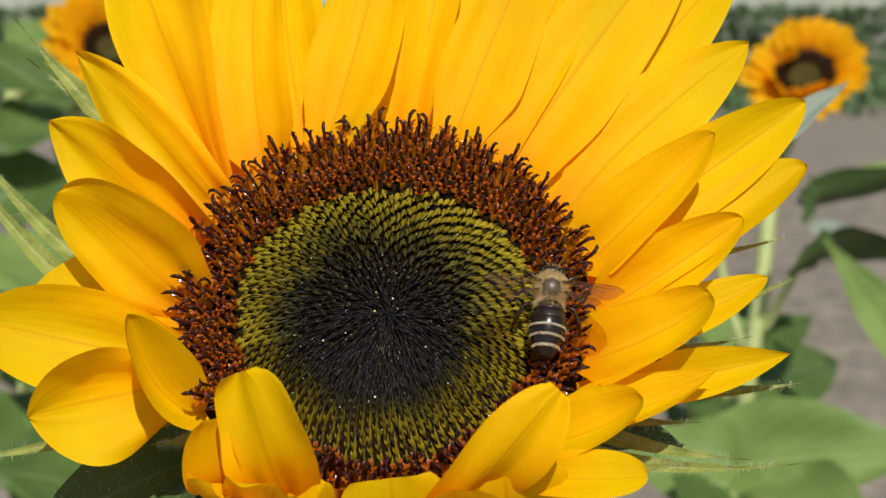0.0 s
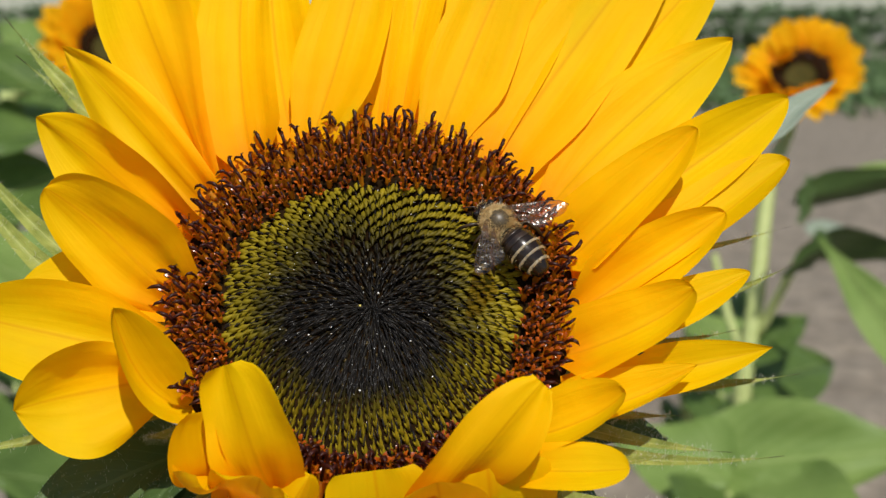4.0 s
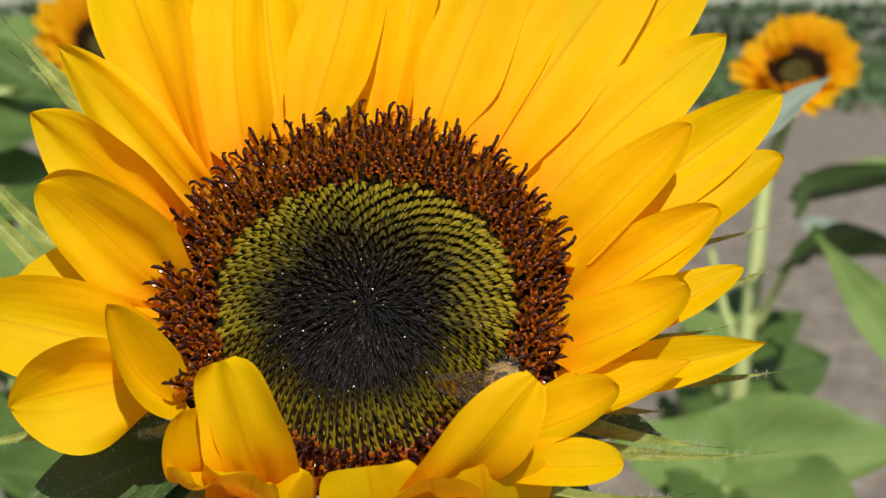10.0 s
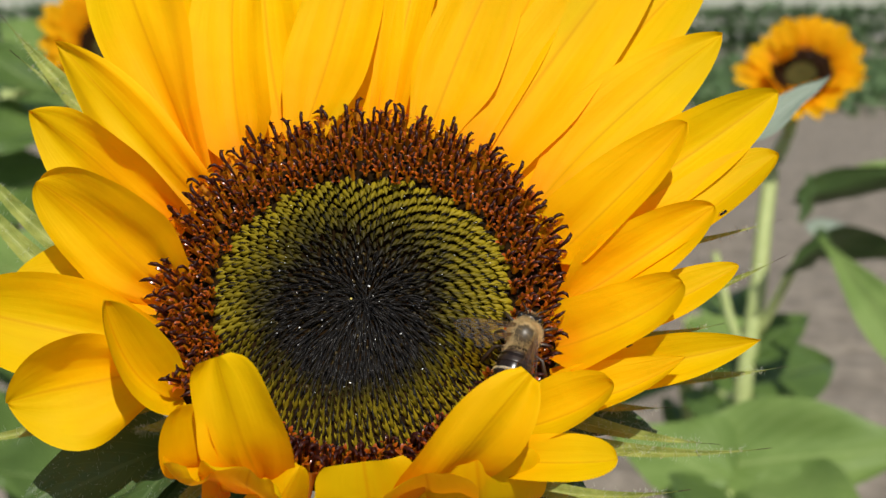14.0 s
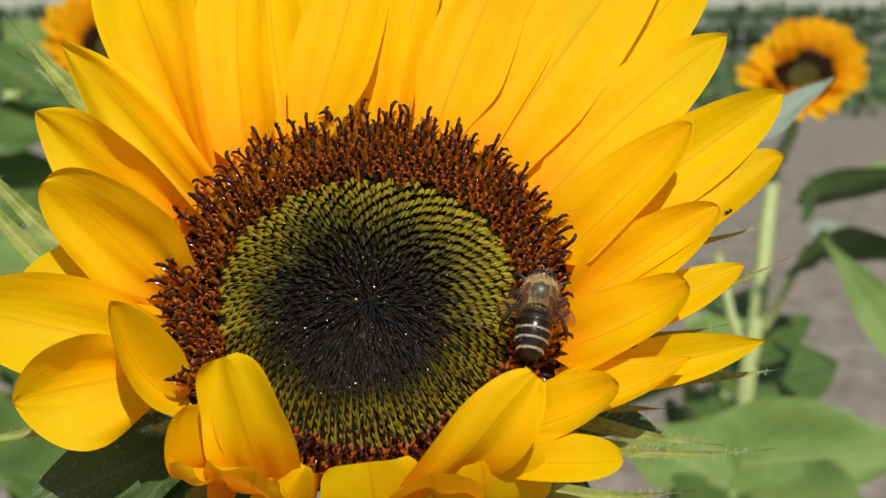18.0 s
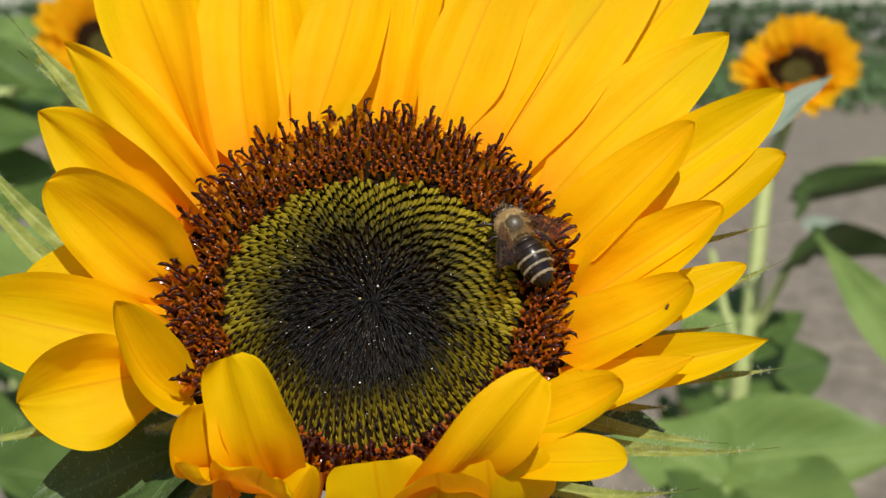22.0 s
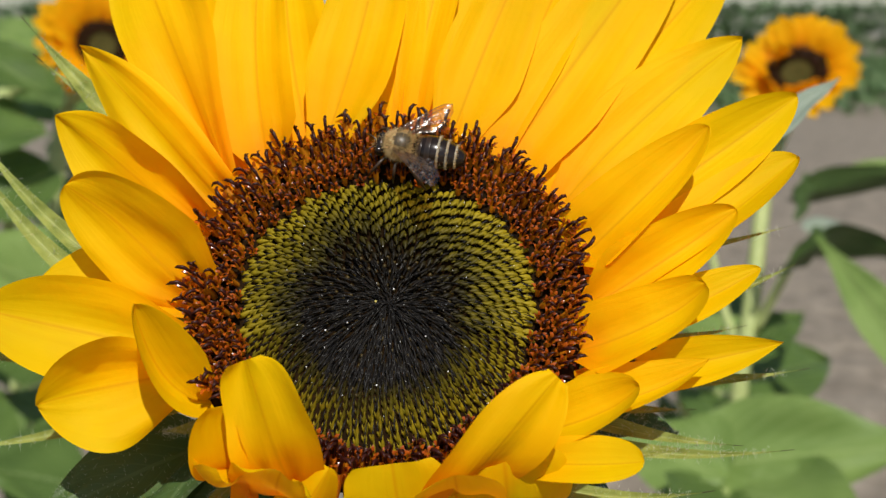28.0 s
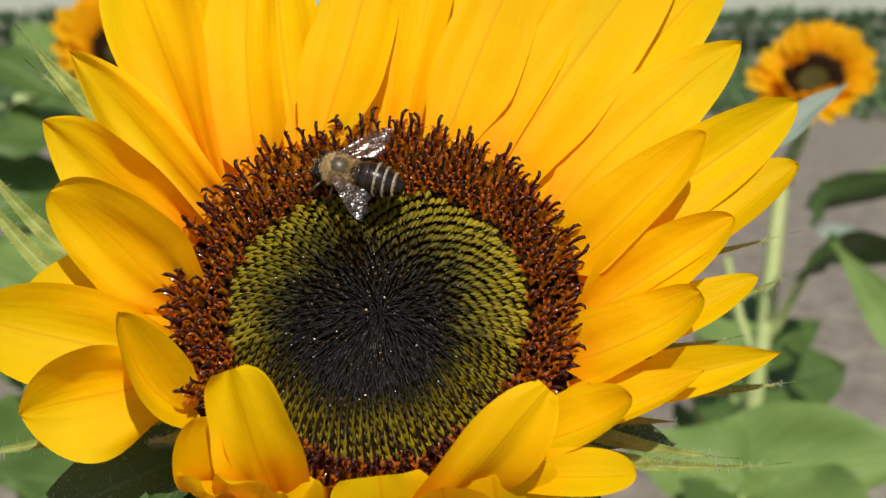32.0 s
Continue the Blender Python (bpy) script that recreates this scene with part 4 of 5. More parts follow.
# plant with a flower, on the right of the field
right = plant((0.3025, 1.2148, 0), "smaller orange-yellow sunflower with drooping green leaves on bare soil")
far_head(right, (0.3560, 1.2700, 1.1600), (-0.28, -0.70, 0.62), 0.063, 46, 21, 0.47, ((12, 150, 0.95, 1.35, 0.85), (315, 350, 1.7, 2.1, 0.95)))
stalk(right, [(0.3589, 1.2844, 1.1503), (0.3573, 1.3116, 1.1007), (0.3374, 1.2955, 1.0649), (0.3249, 1.2663, 1.0115), (0.3132, 1.2355, 0.9489), (0.2970, 1.2112, 0.8643), (0.2943, 1.2040, -0.02)], 0.0065, 0.0095, "stem")
stalk(right, [(0.3143, 1.2291, 0.9107), (0.3300, 1.2159, 0.9529), (0.3435, 1.2020, 0.9913)], 0.005, 0.004)
# the undersides' shade is partly in LEAF_DARK's colour
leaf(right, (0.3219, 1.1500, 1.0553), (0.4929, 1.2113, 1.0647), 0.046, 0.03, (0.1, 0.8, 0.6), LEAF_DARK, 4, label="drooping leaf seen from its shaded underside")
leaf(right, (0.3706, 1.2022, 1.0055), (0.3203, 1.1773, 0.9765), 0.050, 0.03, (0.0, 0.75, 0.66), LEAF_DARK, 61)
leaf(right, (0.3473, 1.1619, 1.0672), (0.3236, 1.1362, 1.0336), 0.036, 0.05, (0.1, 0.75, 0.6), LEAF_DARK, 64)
leaf(right, (0.3996, 1.2913, 1.0560), (0.4966, 1.2936, 1.0690), 0.022, 0.06, (0, -0.4, 1), LEAF_PALE, 62)
leaf(right, (0.3767, 1.2823, 1.0010), (0.4717, 1.3386, 0.9790), 0.050, 0.10, (0, -0.3, 1), LEAF_GREY, 63)
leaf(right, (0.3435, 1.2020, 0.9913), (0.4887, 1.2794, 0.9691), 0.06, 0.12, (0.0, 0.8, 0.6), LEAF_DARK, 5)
leaf(right, (0.3443, 1.1438, 1.0191), (0.4163, 0.9814, 0.8995), 0.046, 0.03, (-0.5, -0.6, 0.7), LEAF_PALE, 6, outline=petal_outline(0.55, 0.12, 1.2))
leaf(right, (0.2997, 1.2148, 0.8860), (0.3803, 1.2905, 0.9141), 0.06, 0.08, (0, -0.3, 1), LEAF, 7)
leaf(right, (0.3089, 1.2710, 0.9184), (0.2750, 1.3914, 0.9109), 0.07, 0.08, (0, -0.3, 1), LEAF, 8)
leaf(right, (0.2997, 1.2103, 0.8589), (0.4280, 1.3606, 0.8483), 0.10, 0.06, (0, -0.5, 1), LEAF, 9)
stalk(right, [(0.2997, 1.2148, 0.8860), (0.2901, 1.2514, 0.9228), (0.2847, 1.3010, 0.9770)], 0.005, 0.004)

# big leaves low in front of it
low = plant((0.2153, 0.9054, 0), "young sunflower plant with broad light green leaves")
stalk(low, [(0.2153, 0.9054, -0.02), (0.2153, 0.8985, 0.8132), (0.2111, 0.9074, 0.8667)], 0.008, 0.006, "stem")
leaf(low, (0.1920, 0.9393, 0.8753), (0.3580, 0.8841, 0.9091), 0.095, 0.02, (0.05, -0.72, 0.7), LEAF_PALE, 11)
leaf(low, (0.2153, 0.9088, 0.8749), (0.1344, 0.9624, 0.8924), 0.085, 0.06, (0, -0.7, 0.8), LEAF_PALE, 12)
leaf(low, (0.2195, 0.9074, 0.8667), (0.1637, 0.7572, 0.8777), 0.09, 0.06, (0, -0.6, 0.8), LEAF, 13)
leaf(low, (0.2278, 0.9074, 0.8667), (0.2897, 0.8064, 0.8686), 0.09, 0.06, (0, -0.6, 0.8), LEAF_PALE, 14)

# plant with a flower, on the left of the field
left = plant((-0.3505, 1.1176, 0), "half-hidden orange sunflower with large green leaves")
far_head(left, (-0.2960, 1.1660, 1.1880), (0.34, -0.83, 0.42), 0.062, 42, 33)
stalk(left, [(-0.3114, 1.1833, 1.1823), (-0.3420, 1.2045, 1.1272), (-0.3540, 1.1557, 1.0175), (-0.3530, 1.1176, 0.9111), (-0.3530, 1.1043, -0.02)], 0.008, 0.012, "stem")
leaf(left, (-0.3304, 1.1073, 1.1524), (-0.4364, 1.1635, 1.1851), 0.07, 0.08, (0, -0.5, 1), LEAF, 41)
leaf(left, (-0.3304, 1.1017, 1.1190), (-0.3892, 1.0494, 1.1090), 0.085, 0.08, (0, -0.5, 1), LEAF, 42)
leaf(left, (-0.3256, 1.0962, 1.0856), (-0.4169, 1.0372, 1.0363), 0.10, 0.06, (0, -0.6, 0.8), LEAF, 43)
leaf(left, (-0.2872, 0.9806, 1.0007), (-0.3647, 0.9377, 1.0477), 0.09, 0.08, (0, -0.5, 1), LEAF_PALE, 44)
leaf(left, (-0.2960, 0.9719, 0.9488), (-0.3772, 0.9288, 0.9942), 0.09, 0.08, (0, -0.5, 1), LEAF, 45)
leaf(left, (-0.2387, 0.8603, 0.8881), (-0.3076, 0.8144, 0.9165), 0.075, 0.08, (0, -0.7, 0.8), LEAF, 46)
leaf(left, (-0.2389, 0.9632, 0.8968), (-0.3523, 1.0159, 0.9089), 0.08, 0.08, (0, -0.5, 1), LEAF, 47)
leaf(left, (-0.3734, 1.3115, 1.1606), (-0.4759, 1.4215, 1.2121), 0.07, 0.08, (0, -0.5, 1), LEAF_PALE, 48)


# leafy plants behind the flower
def leafy(at, spots, seed):
    p = plant((at[0], at[1], 0), "leafy green sunflower plant without an open flower")
    r = random.Random(seed)
    top = max(q[2] for q in spots)
    stalk(p, [(at[0], at[1], -0.02), (at[0] + 0.01, at[1], top * 0.5), (at[0], at[1] + 0.01, top)], 0.012, 0.006, "stem")
    for q in spots:
        out = np.array((q[0] - at[0] + r.uniform(-0.03, 0.03), q[1] - at[1] + r.uniform(-0.05, 0.03), 0))
        way = unit(out) * r.uniform(0.12, 0.17) + np.array((0, 0, r.uniform(-0.09, 0.0)))
        base = np.array(q)
        stalk(p, [(at[0], at[1], q[2] - 0.07), tuple((np.array((at[0], at[1], q[2])) + base) / 2), q], 0.005, 0.003)
        leaf(p, q, tuple(base + way), r.uniform(0.08, 0.12), r.uniform(0.05, 0.12), (r.uniform(-0.3, 0.3), -0.5, 0.9), r.choice([LEAF, LEAF, LEAF_PALE]), r.randrange(900), cup=0.2)


leafy((-0.5065, 1.5109, 0.8374), [(-0.4770, 1.5100, 1.1350), (-0.4993, 1.4523, 1.0932), (-0.4666, 1.5956, 1.0406), (-0.5033, 1.4893, 1.0116), (-0.4420, 1.4323, 0.9739), (-0.5165, 1.4708, 0.9011), (-0.4440, 1.4621, 0.8491), (-0.4738, 1.4039, 0.8043), (-0.4385, 1.5457, 0.7426), (-0.4572, 1.4382, 0.7062), (-0.3719, 1.3861, 0.6975)], 3)
leafy((-0.7043, 1.8658, 0.8379), [(-0.6533, 1.8677, 1.1519), (-0.6292, 1.9099, 1.1012), (-0.6435, 1.7937, 1.0129), (-0.6045, 1.8207, 0.8714), (-0.6356, 1.7598, 0.8101), (-0.6292, 1.8300, 0.6239)], 8)
leafy((0.3293, 1.6448, 0.7287), [(0.3405, 1.6620, 0.8318), (0.3486, 1.6048, 0.7926), (0.3031, 1.6522, 0.7729), (0.3556, 1.5480, 0.7564), (0.3106, 1.6374, 0.6845), (0.3957, 1.5856, 0.6782), (0.3345, 1.5318, 0.6594)], 15)


# ------------------------------------------------------------------ bee (its own space in millimetres: x ahead, z up)
bee = new("honeybee")
tagged(bee, "honeybee with tan furry thorax and dark banded abdomen on sunflower", "bee")


def bee_part(name, v, f, mats, fm=None, parent=None, label=""):
    return link_mesh(name, mm(v), f, mats, parent or bee, fm, label=label)


def fur(parent, centre, radii, count, length, rear=0.0, low=False):
    tv, tf = [(0.5, 0, 0), (-0.25, 0.43, 0), (-0.25, -0.43, 0), (0, 0, 1)], [(0, 1, 3), (1, 2, 3), (2, 0, 3)]
    tr = []
    r = np.random.default_rng(count)
    for _ in range(count):
        d = unit(r.normal(size=3))
        if count > 1000 and (d[0] + 0.05) ** 2 + d[1] ** 2 < 0.36 and d[2] > 0 and r.random() < 0.80:
            continue
        if low and (abs(d[1]) < 0.5 or d[2] > 0.5):
            continue
        p = np.asarray(centre) + d * np.asarray(radii) * 0.97
        z = unit(d / np.asarray(radii)) + r.normal(size=3) * 0.25 + np.array((-rear, 0, 0))
        tr.append((basis(z) * np.array((0.045, 0.045, length * r.uniform(0.6, 1.3))) * MM, p * MM))
    scatter("fur", tv, tf, tr, [FUR], parent, "pale tan hairs", smooth=False)["kind"] = "stuff"


def build_bee():
    head = bee_part("head", *ball((5.25, 0, -0.35), (1.05, 1.75, 1.45)), [SHELL])
    for s in (1, -1):
        bee_part("eye", *ball((5.3, 1.25 * s, -0.12), (0.75, 0.62, 1.05)), [EYE], parent=head)
        bee_part("antenna", *tube([(6.05, 0.4 * s, -0.05), (6.55, 0.9 * s, 0.15), (7.3, 1.5 * s, -0.4), (7.9, 1.9 * s, -1.0)], [0.12, 0.11, 0.11, 0.08], 6), [LEG], parent=head)
    fur(head, (5.25, 0, -0.25), (1.0, 1.2, 1.3), 200, 0.55)
    thorax = bee_part("thorax", *ball((2.6, 0, 0.5), (2.15, 2.0, 1.85)), [FUR_SKIN])
    fur(thorax, (2.6, 0, 0.5), (2.15, 2.0, 1.85), 4200, 0.75, 0.25)
    bee_part("bald_patch", *ball((2.4, 0, 0.82), (1.85, 1.75, 1.66)), [BALD], parent=thorax)
    abdomen = new("abdomen")
    abdomen.parent = bee
    prof = lambda q: 2.35 * max(0.0, sin(pi * min(1.0, 0.10 + 0.80 * q) ** 0.86)) ** 0.75 + 0.1
    n = 22
    for i in range(6):
        verts, faces, fm = [], [], []
        a, b = i / 6, (i + 1.12) / 6
        steps = 9
        for j in range(steps + 1):
            q = a + (b - a) * j / steps
            rr = prof(min(q, 1)) * (0.97 + 0.05 * j / steps)
            if i == 5 and j == steps:
                rr = 0.12
            x = 0.7 - 7.6 * q
            z = 0.25 - 0.9 * q * q
            for k in range(n):
                t = 2 * pi * k / n
                verts.append((x, rr * cos(t), z + rr * 0.86 * sin(t)))
        for j in range(steps):
            for k in range(n):
                faces.append((j * n + k, j * n + (k + 1) % n, (j + 1) * n + (k + 1) % n, (j + 1) * n + k))
                fm.append(1 if j >= 7 and 1 < i < 5 else (2 if i < 2 and 4 <= j < 9 else 0))
        faces.append(tuple(range(steps * n, steps * n + n)))
        fm.append(0)
        ring = bee_part("segment", verts, faces, [SHELL, BAND, AMBER], fm, abdomen)
        if 1 < i < 5:
            r = np.random.default_rng(i)
            tr = []
            for _ in range(120):
                t = r.uniform(-0.1, pi + 0.1)
                q = a + (b - a) * r.uniform(0.72, 0.98)
                rr = prof(min(q, 1)) * 1.01
                tr.append((basis((-1.0, 0.5 * cos(t), 0.5 * sin(t))) * np.array((0.05, 0.05, r.uniform(0.2, 0.5))) * MM, np.array((0.7 - 7.6 * q, rr * cos(t), 0.25 - 0.9 * q * q + rr * 0.86 * sin(t))) * MM))
            scatter("hair_band", [(0.5, 0, 0), (-0.25, 0.43, 0), (-0.25, -0.43, 0), (0, 0, 1)], [(0, 1, 3), (1, 2, 3), (2, 0, 3)], tr, [FUR], ring, "pale tan hairs on the ring", smooth=False)["kind"] = "stuff"
    fur(abdomen, (-2.4, 0, 0.0), (3.3, 2.25, 1.8), 700, 0.55, 0.6, True)
    fur(abdomen, (0.3, 0, 0.3), (1.0, 2.0, 1.8), 800, 0.6, 0.9)
    for s in (1, -1):
        for x, reach, fore in ((4.2, 3.2, 2.4), (2.6, 3.6, 0.2), (1.2, 4.0, -3.4)):
            pts = [(x, 1.2 * s, -0.9), (x + fore * 0.3, (1.3 + reach * 0.5) * s, -0.3), (x + fore * 0.7, (1.2 + reach * 0.75) * s, -1.7), (x + fore, (1.2 + reach * 0.85) * s, -3.2)]
            bee_part("leg", *tube(pts, [0.26, 0.25, 0.24 if fore > -1 else 0.36, 0.09], 7), [LEG])
    wings = []
    for s in (1, -1):
        for kind, l, w in (("forewing", 9.0, 3.1), ("hindwing", 6.3, 2.2)):
            top, faces = [], []
            m = 14
            for i in range(m + 1):
                q = i / m
                end = sqrt(max(0.0, 1 - max(0.0, (q - 0.72) / 0.28) ** 2))
                lead = w * (0.10 + 0.16 * sin(pi * min(1, q * 1.1) * 0.5)) * end
                trail = -w * (0.06 + 0.70 * (3 * q * q - 2 * q ** 3 if q < 0.72 else 0.809)) * end
                for k in range(5):
                    y = lead + (trail - lead) * k / 4
                    top.append((-l * q, -s * y * -1, 0.10 * sin(k * 1.9 + q * 7) * q))
            for i in range(m):
                for k in range(4):
                    g = i * 5 + k
                    faces.append((g, g + 1, g + 6, g + 5))
            hinge = bee_part(kind, top, faces, [WING])
            hinge.visible_shadow = True
            veins = []
            for k, stop in ((0, 14), (1, 12), (2, 11), (3, 8)):
                veins.append((*tube([np.array(top[i * 5 + k]) + (0, 0, 0.03) for i in range(0, stop + 1, 2)], [0.055 - 0.004 * i for i in range(len(range(0, stop + 1, 2)))], 4), 0))
            for i in (5, 8, 10):
                veins.append((*tube([np.array(top[i * 5 + k]) + (0, 0, 0.03) for k in range(0, 4)], [0.03] * 4, 4), 0))
            v, f, fm = joined(veins)
            bee_part("vein", v, f, [VEIN], fm, hinge)
            wings.append((hinge, s, kind))
    return wings


WINGS = build_bee()

# ------------------------------------------------------------------ small fly on a petal
def build_fly(size, label, shell):
    """A tiny two-winged fly: body, head, wings and six legs."""
    top = new("small_fly")
    tagged(top, label, "fly", "small flies on the petals")
    v, f = ball((-0.2, 0, 0.4), (0.75, 0.36, 0.36), 8, 10)
    link_mesh("body", mm(v) * size, f, [shell], top)
    v, f = ball((0.7, 0, 0.42), (0.28, 0.36, 0.3), 6, 8)
    link_mesh("head", mm(v) * size, f, [EYE], top)
    for s in (1, -1):
        link_mesh("wing", size * mm([(0.2, 0.1 * s, 0.75), (-0.6, 0.45 * s, 0.72), (-1.3, 0.35 * s, 0.6), (-1.2, 0.05 * s, 0.6)]), [(0, 1, 2, 3)], [WING], top)
        for x in (0.4, 0.0, -0.4):
            v, f = tube([(x, 0.25 * s, 0.3), (x * 1.4, 0.6 * s, 0.45), (x * 1.8, 0.8 * s, 0.0)], [0.06, 0.05, 0.03], 5)
            link_mesh("leg", mm(v) * size, f, [LEG], top)
    return top


fly = build_fly(0.62, "tiny dark fly on the edge of a yellow petal", SHELL)
pale_fly = build_fly(0.48, "tiny slender brown fly walking on a yellow petal", AMBER)
v, f = tube([(34.9, -9.5, 4.0), (35.4, -9.8, 4.4), (36.1, -9.6, 4.5)], [0.12, 0.22, 0.06], 6)
link_mesh("withered_fleck", mm(v), f, [LEG], sunflower, label="small brown fleck on the edge of a petal")


# ------------------------------------------------------------------ what moves
def wing_rows(s, kind):
    """Sweep from the body line (degrees), lift and feathering, time by time."""
    rows = []
    plan = [(0, 74, 24), (0.5, 46, 4), (1, 46, 4), (1.5, 62, 20), (2, 47, 5), (2.5, 60, 25), (3, 44, 2), (3.5, 42, 2), (4.3, 60, 20), (4.6, 80, 45), (4.9, 80, -5), (5.2, 80, 45), (5.5, 82, 5),
            (5.7, 60, 20), (5.85, 24, 4), (6, 18, 2), (6.5, 18, 2), (6.9, 50, 16), (7, 56, 20), (9, 56, 20), (12, 58, 20), (13, 66, 20), (14.5, 62, 20), (17, 46, 26), (18, 27, 28), (18.5, 42, 18), (19, 34, 28), (20, 38, 34), (20.5, 34, 30), (21, 36, 30), (22, 32, 20), (22.5, 46, 8), (23, 36, 22), (24, 36, 14),
            (24.5, 26, 8), (25, 30, 10), (25.5, 44, 8), (26.5, 40, 20), (27.5, 34, 30), (28, 38, 5), (28.5, 34, 1), (29, 40, 0), (29.5, 42, 1), (30, 36, 6), (30.5, 40, 3), (31, 42, 0), (32, 45, 0)]
    for t, sweep, lift in plan:
        if s < 0 and 5.9 < t < 14.6:
            sweep, lift = 12, 2
        if s < 0 and 22.8 < t < 25.2:
            sweep, lift = sweep + 22, 40
        if kind == "hindwing":
            sweep -= 9
        x, y, z = (3.1, 1.35 * s, 1.75) if kind == "forewing" else (1.9, 1.3 * s, 1.45)
        feather = max(0, sweep - 55) * 0.6 + ((-28 if s > 0 else 38) if 5.9 < t < 14.6 else 0)
        turn = Matrix.Rotation(radians(-sweep * s), 4, "Z") @ Matrix.Rotation(radians(lift), 4, "Y") @ Matrix.Rotation(radians(-feather * s), 4, "X")
        rows.append((t, Matrix.Translation((x * MM, y * MM, z * MM)) @ turn))
    return rows


